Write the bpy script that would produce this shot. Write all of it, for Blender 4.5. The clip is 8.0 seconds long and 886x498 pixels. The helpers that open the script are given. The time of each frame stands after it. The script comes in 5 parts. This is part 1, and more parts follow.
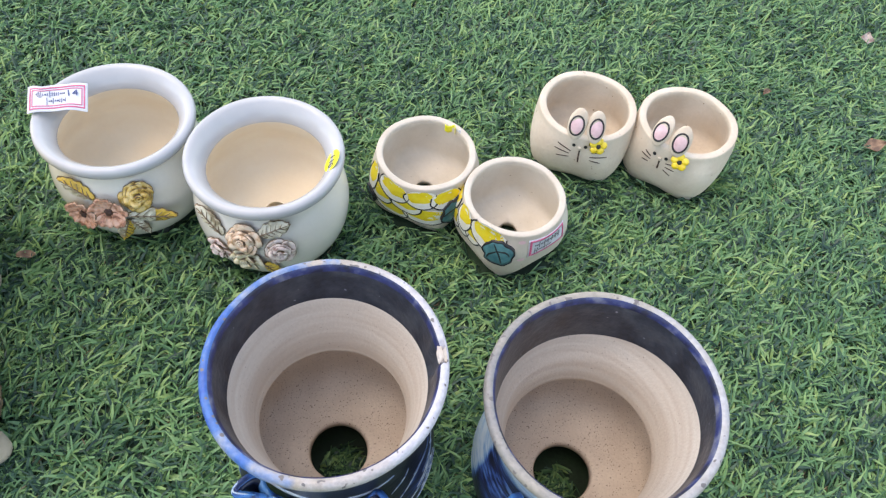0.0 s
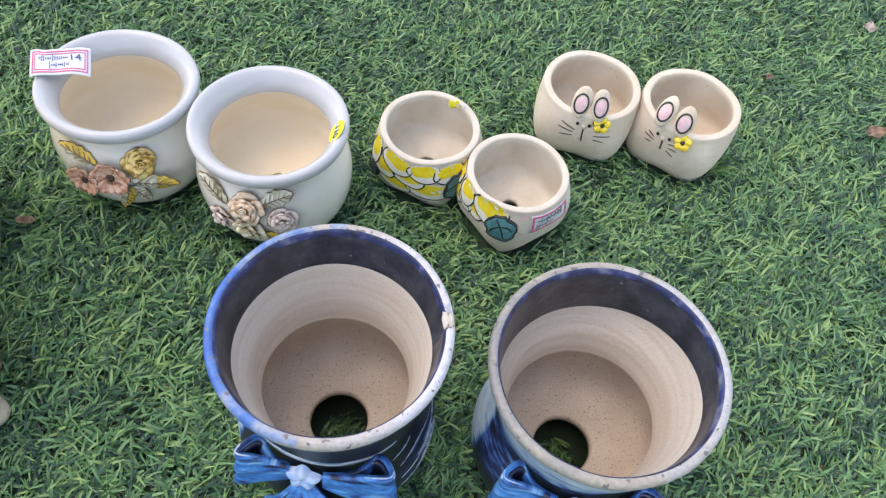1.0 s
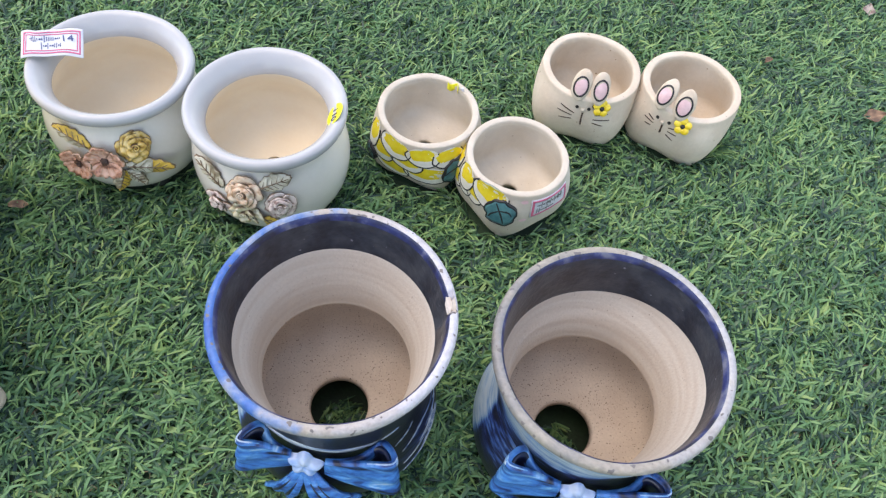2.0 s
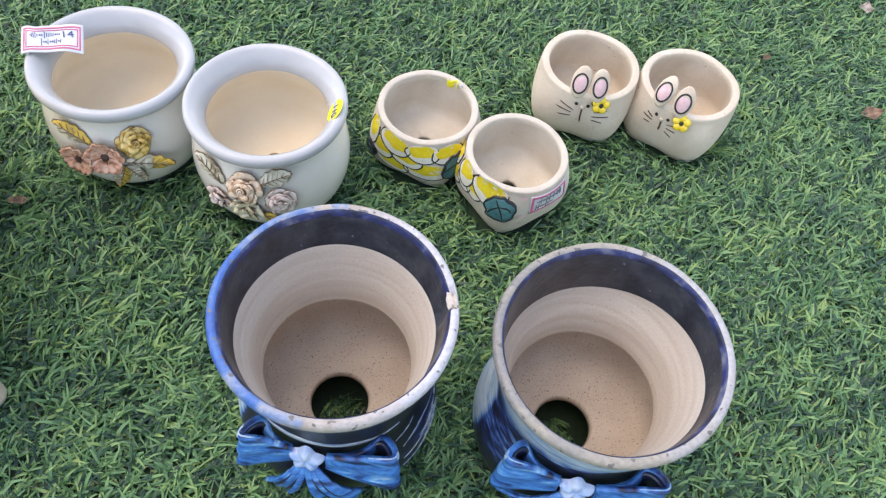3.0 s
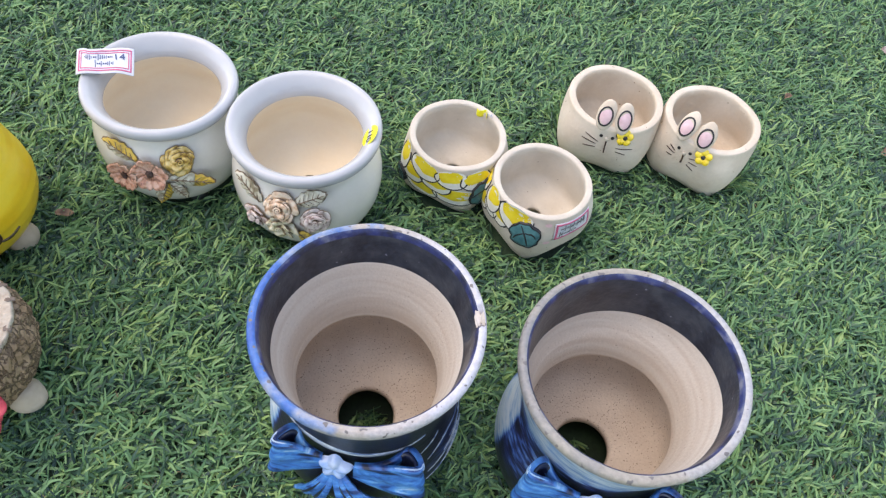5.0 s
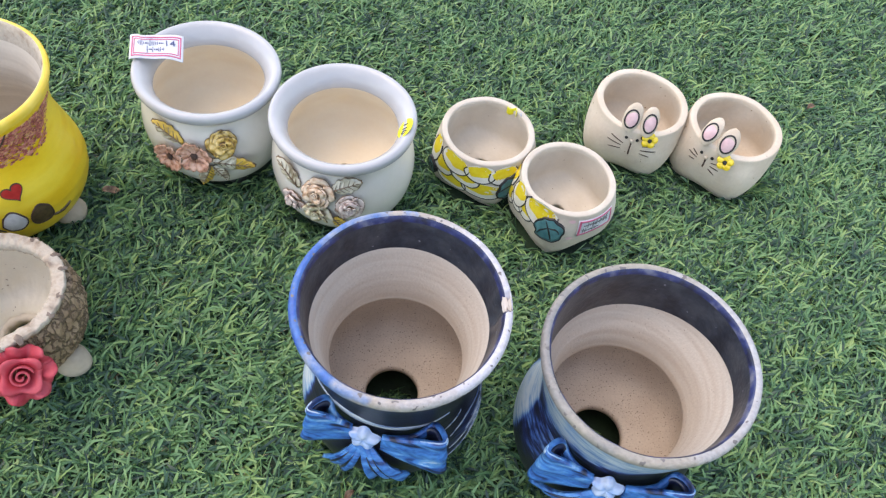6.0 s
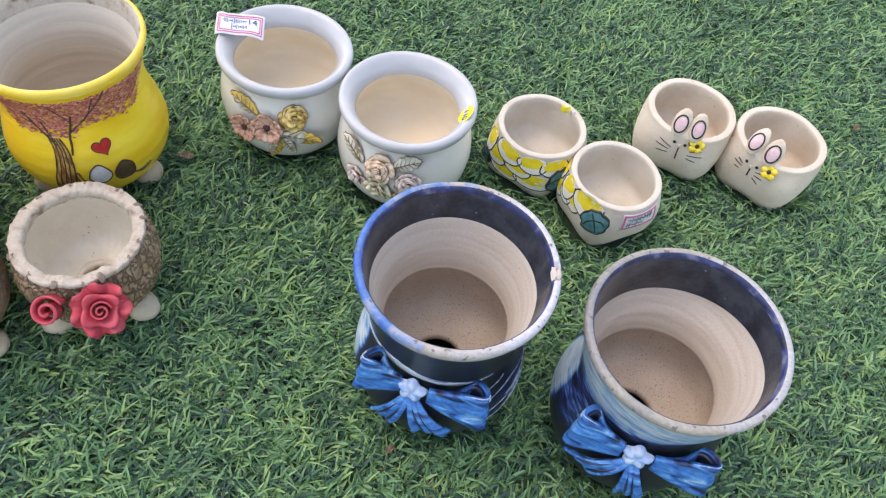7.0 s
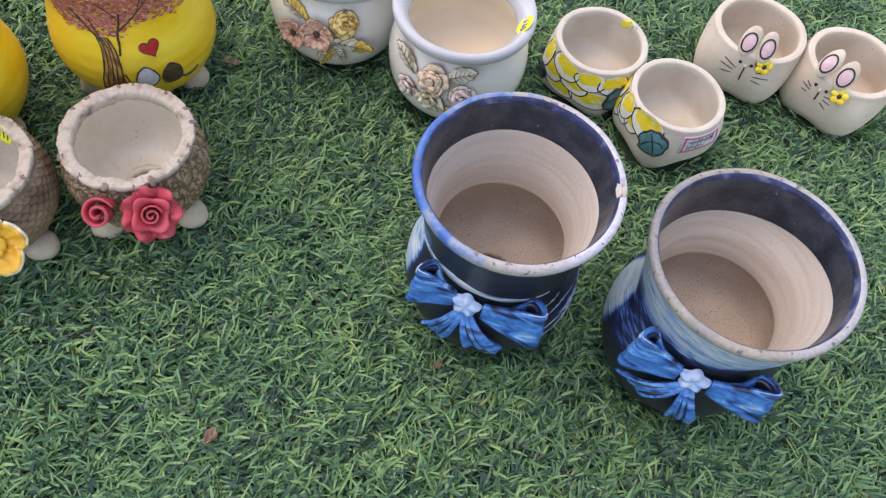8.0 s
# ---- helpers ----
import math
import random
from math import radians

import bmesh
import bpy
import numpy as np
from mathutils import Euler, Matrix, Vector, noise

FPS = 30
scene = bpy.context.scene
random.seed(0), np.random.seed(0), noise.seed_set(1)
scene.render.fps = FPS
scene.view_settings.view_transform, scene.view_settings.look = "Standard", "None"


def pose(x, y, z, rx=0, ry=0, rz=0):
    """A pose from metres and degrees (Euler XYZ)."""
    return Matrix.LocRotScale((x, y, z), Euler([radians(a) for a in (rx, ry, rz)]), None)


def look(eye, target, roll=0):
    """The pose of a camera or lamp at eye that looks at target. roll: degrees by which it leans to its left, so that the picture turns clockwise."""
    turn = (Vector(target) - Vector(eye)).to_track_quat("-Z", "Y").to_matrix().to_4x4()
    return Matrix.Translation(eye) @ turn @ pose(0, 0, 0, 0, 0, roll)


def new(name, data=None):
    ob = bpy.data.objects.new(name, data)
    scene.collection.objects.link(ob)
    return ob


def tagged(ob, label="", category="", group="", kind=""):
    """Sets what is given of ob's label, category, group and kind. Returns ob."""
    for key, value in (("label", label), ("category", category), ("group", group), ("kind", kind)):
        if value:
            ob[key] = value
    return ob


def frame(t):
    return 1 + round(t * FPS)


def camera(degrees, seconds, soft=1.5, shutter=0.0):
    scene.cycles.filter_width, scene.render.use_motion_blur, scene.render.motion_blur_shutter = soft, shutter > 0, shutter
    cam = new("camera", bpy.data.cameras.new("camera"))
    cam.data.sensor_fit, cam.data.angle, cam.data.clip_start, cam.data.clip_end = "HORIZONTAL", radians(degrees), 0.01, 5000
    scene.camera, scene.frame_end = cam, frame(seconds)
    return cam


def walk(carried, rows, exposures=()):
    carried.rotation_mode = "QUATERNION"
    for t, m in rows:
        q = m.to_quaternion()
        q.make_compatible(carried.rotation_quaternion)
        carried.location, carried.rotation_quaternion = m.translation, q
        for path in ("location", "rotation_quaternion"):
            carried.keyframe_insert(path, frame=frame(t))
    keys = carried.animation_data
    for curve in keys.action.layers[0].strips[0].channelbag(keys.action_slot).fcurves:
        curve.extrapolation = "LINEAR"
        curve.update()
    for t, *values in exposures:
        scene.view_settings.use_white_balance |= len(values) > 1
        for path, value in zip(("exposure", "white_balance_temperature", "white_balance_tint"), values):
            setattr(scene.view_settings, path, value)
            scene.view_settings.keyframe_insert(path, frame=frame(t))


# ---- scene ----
cam = camera(60.7, 8.0, soft=1.3)
PATH = [
    (0, (-0.034, 0.033, 0.627), (0.057, 1.167, -1.017), 6.0),
    (0.5, (-0.034, 0.033, 0.611), (0.066, 1.164, -1.036), 7.3),
    (1, (-0.043, 0.019, 0.616), (0.071, 1.138, -1.038), 8.2),
    (1.5, (-0.048, 0.023, 0.611), (0.082, 1.118, -1.057), 8.9),
    (3, (-0.053, 0.02, 0.612), (0.096, 1.099, -1.066), 9.9),
    (3.5, (-0.051, 0.019, 0.611), (0.087, 1.119, -1.054), 9.6),
    (4, (-0.055, 0.012, 0.62), (0.072, 1.145, -1.022), 9.3),
    (4.5, (-0.057, 0.011, 0.621), (0.054, 1.155, -1.016), 9.1),
    (6, (-0.076, -0.021, 0.648), (-0.013, 1.109, -1.001), 10.3),
    (6.5, (-0.076, -0.027, 0.653), (-0.06, 1.121, -0.984), 10.5),
    (7, (-0.089, -0.078, 0.656), (-0.114, 1.084, -0.972), 11.0),
    (7.5, (-0.097, -0.088, 0.655), (-0.151, 1.044, -0.992), 11.4),
    (8, (-0.111, -0.084, 0.632), (-0.158, 0.914, -1.101), 11.7),
]
walk(cam, [(t, look(eye, target, roll)) for t, eye, target, roll in PATH], exposures=[(0.0, 1.87, 8300, 13), (1.5, 1.82, 8250, 14), (6.0, 1.83, 8250, 15), (7.3, 1.80, 8250, 17), (8.0, 1.66, 8250, 20)])

# ---- light ----
world = bpy.data.worlds.new("sky")
scene.world = world
world.use_nodes = True
wn = world.node_tree
sky = wn.nodes.new("ShaderNodeTexSky")
sky.sky_type, sky.sun_disc = "NISHITA", False
sky.sun_elevation, sky.sun_rotation = radians(66), radians(-75)
sky.dust_density, sky.ozone_density, sky.air_density = 1.0, 1.0, 1.0
wn.links.new(sky.outputs[0], wn.nodes["Background"].inputs[0])
wn.nodes["Background"].inputs[1].default_value = 0.15
sun_data = bpy.data.lights.new("sun", "SUN")
sun_data.energy, sun_data.angle, sun_data.color = 0.22, radians(60), (1.0, 0.95, 0.88)
sun = new("sun", sun_data)
sun.matrix_world = look((-1.6, 0.9, 4.4), (0, 0.3, 0))


# ---- materials ----
def material(name, colors, rough=0.5, scale=40.0, stretch=(1, 1, 1), bump=0.0, bump_scale=300.0, coat=0.0, metal=0.0, low=0.35, high=0.65,
             fine=0.12, distort=0.0, specks=None):
    """A surface whose colours are mixed by a broad noise, with a fine grain and a small relief."""
    m = bpy.data.materials.new(name)
    m.use_nodes = True
    nt = m.node_tree
    bsdf = nt.nodes["Principled BSDF"]
    co = nt.nodes.new("ShaderNodeTexCoord")
    mp = nt.nodes.new("ShaderNodeMapping")
    mp.inputs["Scale"].default_value = stretch
    nt.links.new(co.outputs["Object"], mp.inputs[0])
    big = nt.nodes.new("ShaderNodeTexNoise")
    big.inputs["Scale"].default_value, big.inputs["Detail"].default_value, big.inputs["Distortion"].default_value = scale, 5, distort
    nt.links.new(mp.outputs[0], big.inputs["Vector"])
    ramp = nt.nodes.new("ShaderNodeValToRGB")
    while len(ramp.color_ramp.elements) < len(colors):
        ramp.color_ramp.elements.new(0.5)
    for i, c in enumerate(colors):
        ramp.color_ramp.elements[i].position = low + (high - low) * i / max(1, len(colors) - 1)
        ramp.color_ramp.elements[i].color = (*c, 1)
    nt.links.new(big.outputs["Fac"], ramp.inputs[0])
    grain = nt.nodes.new("ShaderNodeTexNoise")
    grain.inputs["Scale"].default_value, grain.inputs["Detail"].default_value = bump_scale, 3
    nt.links.new(co.outputs["Object"], grain.inputs["Vector"])
    mr = nt.nodes.new("ShaderNodeMapRange")
    mr.inputs["To Min"].default_value, mr.inputs["To Max"].default_value = 1 - fine, 1 + fine
    nt.links.new(grain.outputs["Fac"], mr.inputs["Value"])
    mul = nt.nodes.new("ShaderNodeVectorMath")
    mul.operation = "MULTIPLY"
    nt.links.new(ramp.outputs[0], mul.inputs[0])
    nt.links.new(mr.outputs[0], mul.inputs[1])
    out = mul.outputs[0]
    if specks:
        tint, size, share = specks
        vo = nt.nodes.new("ShaderNodeTexNoise")
        vo.inputs["Scale"].default_value, vo.inputs["Detail"].default_value = size, 1
        nt.links.new(co.outputs["Object"], vo.inputs["Vector"])
        cut = nt.nodes.new("ShaderNodeMapRange")
        cut.inputs["From Min"].default_value, cut.inputs["From Max"].default_value = share, share + 0.03
        nt.links.new(vo.outputs["Fac"], cut.inputs["Value"])
        mix = nt.nodes.new("ShaderNodeMix")
        mix.data_type = "RGBA"
        mix.inputs[7].default_value = (*tint, 1)
        nt.links.new(cut.outputs[0], mix.inputs[0])
        nt.links.new(out, mix.inputs[6])
        out = mix.outputs[2]
    nt.links.new(out, bsdf.inputs["Base Color"])
    bsdf.inputs["Roughness"].default_value, bsdf.inputs["Metallic"].default_value = rough, metal
    bsdf.inputs["Coat Weight"].default_value, bsdf.inputs["Coat Roughness"].default_value = coat, 0.08
    if bump:
        bp = nt.nodes.new("ShaderNodeBump")
        bp.inputs["Strength"].default_value, bp.inputs["Distance"].default_value = bump, 0.001
        nt.links.new(grain.outputs["Fac"], bp.inputs["Height"])
        nt.links.new(bp.outputs[0], bsdf.inputs["Normal"])
    return m


def turned_clay(name, colors, rough):
    """Bare clay with the lines of the potter's wheel."""
    m = material(name, colors, rough, 25, (0.4, 0.4, 6), 0.3, 500, fine=0.09, specks=((0.36, 0.28, 0.22), 620, 0.74))
    nt = m.node_tree
    bsdf = nt.nodes["Principled BSDF"]
    co = nt.nodes.new("ShaderNodeTexCoord")
    wave = nt.nodes.new("ShaderNodeTexWave")
    wave.bands_direction = "Z"
    wave.inputs["Scale"].default_value, wave.inputs["Distortion"].default_value, wave.inputs["Detail"].default_value = 48, 5.0, 3
    nt.links.new(co.outputs["Object"], wave.inputs["Vector"])
    bp = nt.nodes.new("ShaderNodeBump")
    bp.inputs["Strength"].default_value, bp.inputs["Distance"].default_value = 0.15, 0.0006
    nt.links.new(wave.outputs["Fac"], bp.inputs["Height"])
    nt.links.new(bsdf.inputs["Normal"].links[0].from_socket, bp.inputs["Normal"])
    nt.links.new(bp.outputs[0], bsdf.inputs["Normal"])
    return m


def islands(name, stops, rough=0.5, through_light=0.0, patch=0.0):
    """A surface of many small pieces, each with a colour of its own."""
    m = bpy.data.materials.new(name)
    m.use_nodes = True
    nt = m.node_tree
    bsdf = nt.nodes["Principled BSDF"]
    geo = nt.nodes.new("ShaderNodeNewGeometry")
    ramp = nt.nodes.new("ShaderNodeValToRGB")
    while len(ramp.color_ramp.elements) < len(stops):
        ramp.color_ramp.elements.new(0.5)
    for e, (p, c) in zip(ramp.color_ramp.elements, stops):
        e.position, e.color = p, (*c, 1)
    value = geo.outputs["Random Per Island"]
    if patch:
        co = nt.nodes.new("ShaderNodeTexCoord")
        nz = nt.nodes.new("ShaderNodeTexNoise")
        nz.inputs["Scale"].default_value, nz.inputs["Detail"].default_value = 22, 3
        nt.links.new(co.outputs["Object"], nz.inputs["Vector"])
        mr = nt.nodes.new("ShaderNodeMapRange")
        mr.inputs["From Min"].default_value, mr.inputs["From Max"].default_value = 0.3, 0.7
        mr.inputs["To Min"].default_value, mr.inputs["To Max"].default_value = -patch, patch
        nt.links.new(nz.outputs["Fac"], mr.inputs["Value"])
        add = nt.nodes.new("ShaderNodeMath")
        nt.links.new(value, add.inputs[0])
        nt.links.new(mr.outputs[0], add.inputs[1])
        value = add.outputs[0]
    nt.links.new(value, ramp.inputs[0])
    nt.links.new(ramp.outputs[0], bsdf.inputs["Base Color"])
    bsdf.inputs["Roughness"].default_value = rough
    if through_light:
        tr = nt.nodes.new("ShaderNodeBsdfTranslucent")
        nt.links.new(ramp.outputs[0], tr.inputs[0])
        mx = nt.nodes.new("ShaderNodeMixShader")
        mx.inputs[0].default_value = through_light
        nt.links.new(bsdf.outputs[0], mx.inputs[1])
        nt.links.new(tr.outputs[0], mx.inputs[2])
        nt.links.new(mx.outputs[0], nt.nodes["Material Output"].inputs[0])
    return m


TURF = islands("turf_blade", [(0.0, (0.026, 0.066, 0.050)), (0.22, (0.048, 0.120, 0.074)), (0.45, (0.112, 0.256, 0.108)), (0.80, (0.215, 0.395, 0.165)), (1.0, (0.32, 0.48, 0.17))], 0.42, 0.28, 0.14)
THATCH = islands("dry_thatch", [(0.0, (0.12, 0.075, 0.04)), (0.5, (0.26, 0.19, 0.10)), (1.0, (0.42, 0.36, 0.22))], 0.6, 0.2)
BACKING = material("turf_backing", [(0.010, 0.026, 0.013), (0.026, 0.060, 0.025)], 0.8, 18, bump=0.6, bump_scale=260, fine=0.4)
# one glaze, two tones: sky-lit rim dimmed, body lifted against weak side light
WHITE_RIM_DIMMED = material("white_glaze_dimmed", [(0.43, 0.43, 0.43), (0.48, 0.48, 0.48)], 0.20, 22, (1, 1, 1), 0.25, 55, fine=0.04, coat=0.15)
WHITE_BODY_LIFTED = material("cream_white_glaze_lifted", [(0.70, 0.655, 0.57), (0.75, 0.71, 0.63)], 0.24, 22, fine=0.03, coat=0.3)
WHITE_INSIDE = material("bare_beige_inside", [(0.76, 0.65, 0.49), (0.80, 0.71, 0.56)], 0.7, 18, (1, 1, 3), 0.05, 260, fine=0.03)
DARK_FOOT = material("dark_foot", [(0.015, 0.02, 0.016), (0.03, 0.035, 0.03)], 0.5, 60)
CREAM = material("cream_clay", [(0.555, 0.48, 0.385), (0.625, 0.56, 0.46)], 0.75, 35, bump=0.3, bump_scale=320, fine=0.06, specks=((0.3, 0.2, 0.12), 260, 0.77))
CREAM_INSIDE = material("pale_cream_inside", [(0.58, 0.51, 0.41), (0.66, 0.595, 0.495)], 0.6, 30, bump=0.25, bump_scale=300, fine=0.05, specks=((0.3, 0.22, 0.15), 260, 0.77))
CREAM_TAN = material("tan_clay", [(0.575, 0.47, 0.355), (0.655, 0.565, 0.45)], 0.8, 28, bump=0.35, bump_scale=300, fine=0.07, specks=((0.3, 0.2, 0.12), 240, 0.77))

def brushed_glaze(name, stops, dabs, rough=0.42):
    """Glaze brushed round a pot. dabs: angle from the front, height, reach of both, strength of each pale area."""
    m = bpy.data.materials.new(name)
    m.use_nodes = True
    nt = m.node_tree
    bsdf = nt.nodes["Principled BSDF"]

    def calc(op, a, b=0.0, c=0.0):
        n = nt.nodes.new("ShaderNodeMath")
        n.operation = op
        for i, v in enumerate((a, b, c)):
            if isinstance(v, (int, float)):
                n.inputs[i].default_value = v
            else:
                nt.links.new(v, n.inputs[i])
        return n.outputs[0]

    def streaks(scale, detail, distort):
        n = nt.nodes.new("ShaderNodeTexNoise")
        n.inputs["Scale"].default_value, n.inputs["Detail"].default_value, n.inputs["Distortion"].default_value = scale, detail, distort
        nt.links.new(flat.outputs[0], n.inputs["Vector"])
        return n.outputs["Fac"]
    co = nt.nodes.new("ShaderNodeTexCoord")
    sep = nt.nodes.new("ShaderNodeSeparateXYZ")
    nt.links.new(co.outputs["Object"], sep.inputs[0])
    ang = calc("ARCTAN2", sep.outputs["X"], calc("MULTIPLY", sep.outputs["Y"], -1.0))
    flat = nt.nodes.new("ShaderNodeCombineXYZ")
    nt.links.new(calc("MULTIPLY", ang, 0.07), flat.inputs[0])
    nt.links.new(calc("MULTIPLY_ADD", ang, 0.035, calc("MULTIPLY", sep.outputs["Z"], 5.5)), flat.inputs[1])
    broad, fine = streaks(24, 4, 0.6), streaks(80, 3, 0.3)
    total = 0.0
    for a0, z0, wa, wz, power in dabs:
        da = calc("MULTIPLY", calc("SUBTRACT", ang, radians(a0)), 1 / radians(wa))
        dz = calc("MULTIPLY", calc("SUBTRACT", sep.outputs["Z"], z0), 1 / wz)
        d = calc("SQRT", calc("ADD", calc("MULTIPLY", da, da), calc("MULTIPLY", dz, dz)))
        edge = nt.nodes.new("ShaderNodeMapRange")
        edge.interpolation_type = "SMOOTHSTEP"
        edge.inputs["From Min"].default_value, edge.inputs["From Max"].default_value = 1.12, 0.60
        edge.inputs["To Max"].default_value = power
        nt.links.new(d, edge.inputs["Value"])
        total = calc("MAXIMUM", edge.outputs[0], total)
    value = calc("MULTIPLY_ADD", total, 0.62, calc("MULTIPLY_ADD", broad, 0.65, calc("MULTIPLY_ADD", fine, 0.70, -0.42)))
    ramp = nt.nodes.new("ShaderNodeValToRGB")
    while len(ramp.color_ramp.elements) < len(stops):
        ramp.color_ramp.elements.new(0.5)
    for e, (p, c) in zip(ramp.color_ramp.elements, stops):
        e.position, e.color = p, (*c, 1)
    nt.links.new(value, ramp.inputs[0])
    nt.links.new(ramp.outputs[0], bsdf.inputs["Base Color"])
    bsdf.inputs["Roughness"].default_value = rough
    bsdf.inputs["Coat Weight"].default_value, bsdf.inputs["Coat Roughness"].default_value = 0.1, 0.2
    bp = nt.nodes.new("ShaderNodeBump")
    bp.inputs["Strength"].default_value, bp.inputs["Distance"].default_value = 0.35, 0.0008
    nt.links.new(fine, bp.inputs["Height"])
    nt.links.new(bp.outputs[0], bsdf.inputs["Normal"])
    return m


GLAZE_STOPS = [(0.0, (0.008, 0.009, 0.013)), (0.34, (0.011, 0.013, 0.022)), (0.48, (0.014, 0.020, 0.075)), (0.60, (0.035, 0.10, 0.30)), (0.74, (0.17, 0.31, 0.48)), (0.90, (0.42, 0.50, 0.55)), (1.0, (0.52, 0.56, 0.57))]
BLUE_GLAZE = brushed_glaze("brushed_blue_glaze", GLAZE_STOPS, [(-82, 0.095, 20, 0.050, 1.0), (-72, 0.140, 26, 0.030, 0.5), (60, 0.075, 22, 0.03, 0.25)])
PALE_STREAKS = brushed_glaze("pale_streaked_glaze", GLAZE_STOPS, [(-42, 0.156, 85, 0.038, 0.92), (-100, 0.088, 24, 0.050, 1.1), (-66, 0.105, 24, 0.035, 0.40), (25, 0.166, 45, 0.018, 0.85)])


def rim_material(name, stops):
    """A worn glazed rim whose colour drifts from one side of the pot to the other."""
    m = material(name, [(0.5, 0.5, 0.5), (0.5, 0.5, 0.5)], 0.5, 62, bump=0.7, bump_scale=300, coat=0.08, fine=0.34, specks=((0.15, 0.135, 0.13), 190, 0.66))
    nt = m.node_tree
    ramp = next(n for n in nt.nodes if n.type == "VALTORGB")
    while len(ramp.color_ramp.elements) < len(stops):
        ramp.color_ramp.elements.new(0.5)
    for e, (p, c) in zip(ramp.color_ramp.elements, stops):
        e.position, e.color = p, (*c, 1)
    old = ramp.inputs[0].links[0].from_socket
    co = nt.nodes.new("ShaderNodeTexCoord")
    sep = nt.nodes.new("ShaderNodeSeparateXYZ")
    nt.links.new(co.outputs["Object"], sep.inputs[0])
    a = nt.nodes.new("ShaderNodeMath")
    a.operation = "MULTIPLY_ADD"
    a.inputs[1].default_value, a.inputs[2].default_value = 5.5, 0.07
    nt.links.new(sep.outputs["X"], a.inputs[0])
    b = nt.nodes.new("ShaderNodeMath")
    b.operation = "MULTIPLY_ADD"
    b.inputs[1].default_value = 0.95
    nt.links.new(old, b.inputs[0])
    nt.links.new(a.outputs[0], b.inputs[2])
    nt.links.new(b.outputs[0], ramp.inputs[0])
    return m


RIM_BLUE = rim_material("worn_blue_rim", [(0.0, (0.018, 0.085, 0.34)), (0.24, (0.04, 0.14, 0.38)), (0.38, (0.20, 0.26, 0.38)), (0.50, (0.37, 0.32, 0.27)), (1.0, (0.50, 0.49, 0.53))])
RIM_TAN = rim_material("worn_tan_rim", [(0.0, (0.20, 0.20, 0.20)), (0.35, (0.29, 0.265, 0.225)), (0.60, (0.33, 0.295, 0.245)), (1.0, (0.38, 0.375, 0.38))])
BLUE_CLAY = turned_clay("turned_clay", [(0.575, 0.48, 0.385), (0.65, 0.575, 0.48)], 0.7)
BLUE_BAND = material("dark_glaze_band", [(0.013, 0.017, 0.026), (0.024, 0.030, 0.042), (0.042, 0.048, 0.058)], 0.36, 55, bump=0.4, bump_scale=220, coat=0.2, fine=0.3, specks=((0.16, 0.17, 0.2), 260, 0.76))
RIM_EDGE = material("cobalt_rim_edge", [(0.010, 0.013, 0.035), (0.018, 0.03, 0.12), (0.14, 0.15, 0.20)], 0.35, 70, bump=0.4, bump_scale=300, low=0.4, high=0.72)
BLUE_FLOOR = material("clay_floor", [(0.52, 0.438, 0.36), (0.60, 0.52, 0.435)], 0.75, 30, bump=0.3, bump_scale=600, fine=0.15, specks=((0.16, 0.12, 0.10), 800, 0.67))
BARE_CLAY = material("chipped_clay", [(0.44, 0.385, 0.33), (0.55, 0.49, 0.44)], 0.8, 120, bump=0.5, bump_scale=300)
RIBBON = material("ribbon_blue", [(0.008, 0.012, 0.035), (0.012, 0.055, 0.20), (0.022, 0.14, 0.42), (0.035, 0.20, 0.51), (0.10, 0.31, 0.60), (0.38, 0.54, 0.72)], 0.42, 62, (0.5, 0.5, 1.7), 0.7, 260, coat=0.15, low=0.30, high=0.74, distort=1.6, fine=0.4)
# pale blues for the highlight painted on the ribbon edges
RIBBON_HIGHLIGHT = material("ribbon_edge_highlight", [(0.035, 0.21, 0.56), (0.12, 0.35, 0.66), (0.36, 0.53, 0.72), (0.48, 0.61, 0.75)], 0.45, 95, bump=0.5, bump_scale=260, low=0.36, high=0.60, fine=0.3)
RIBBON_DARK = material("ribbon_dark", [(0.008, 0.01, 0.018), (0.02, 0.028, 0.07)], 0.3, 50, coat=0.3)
PALE_BLUE = material("pale_blue_glaze", [(0.20, 0.34, 0.60), (0.35, 0.46, 0.64), (0.46, 0.54, 0.66)], 0.36, 90, bump=0.3, bump_scale=260, coat=0.3)
GREY_BLUE = material("grey_blue_glaze", [(0.012, 0.016, 0.04), (0.09, 0.16, 0.30), (0.33, 0.40, 0.47), (0.46, 0.50, 0.53)], 0.42, 70, (0.35, 0.35, 4.0), 0.4, 260, low=0.30, high=0.60, distort=1.0)
YELLOW = material("yellow_paint", [(0.83, 0.50, 0.02), (0.89, 0.59, 0.035), (0.92, 0.65, 0.06)], 0.36, 12, (1, 1, 5), 0.12, 260, fine=0.05, coat=0.15)
YELLOW_RIM = material("yellow_rim", [(0.80, 0.51, 0.03), (0.86, 0.63, 0.12)], 0.36, 40, fine=0.06)
POT_INSIDE = material("grey_beige_clay", [(0.58, 0.505, 0.405), (0.69, 0.615, 0.505)], 0.6, 14, (0.5, 0.5, 9), 0.25, 400, fine=0.06)
STONE = material("foot_clay", [(0.42, 0.34, 0.24), (0.51, 0.425, 0.32)], 0.65, 50, bump=0.2, bump_scale=240, fine=0.08)
BARK_RIM = material("cream_rim", [(0.18, 0.13, 0.095), (0.35, 0.275, 0.205), (0.43, 0.355, 0.275), (0.47, 0.40, 0.315)], 0.85, 85, bump=0.6, bump_scale=420, fine=0.2, low=0.30, high=0.52)
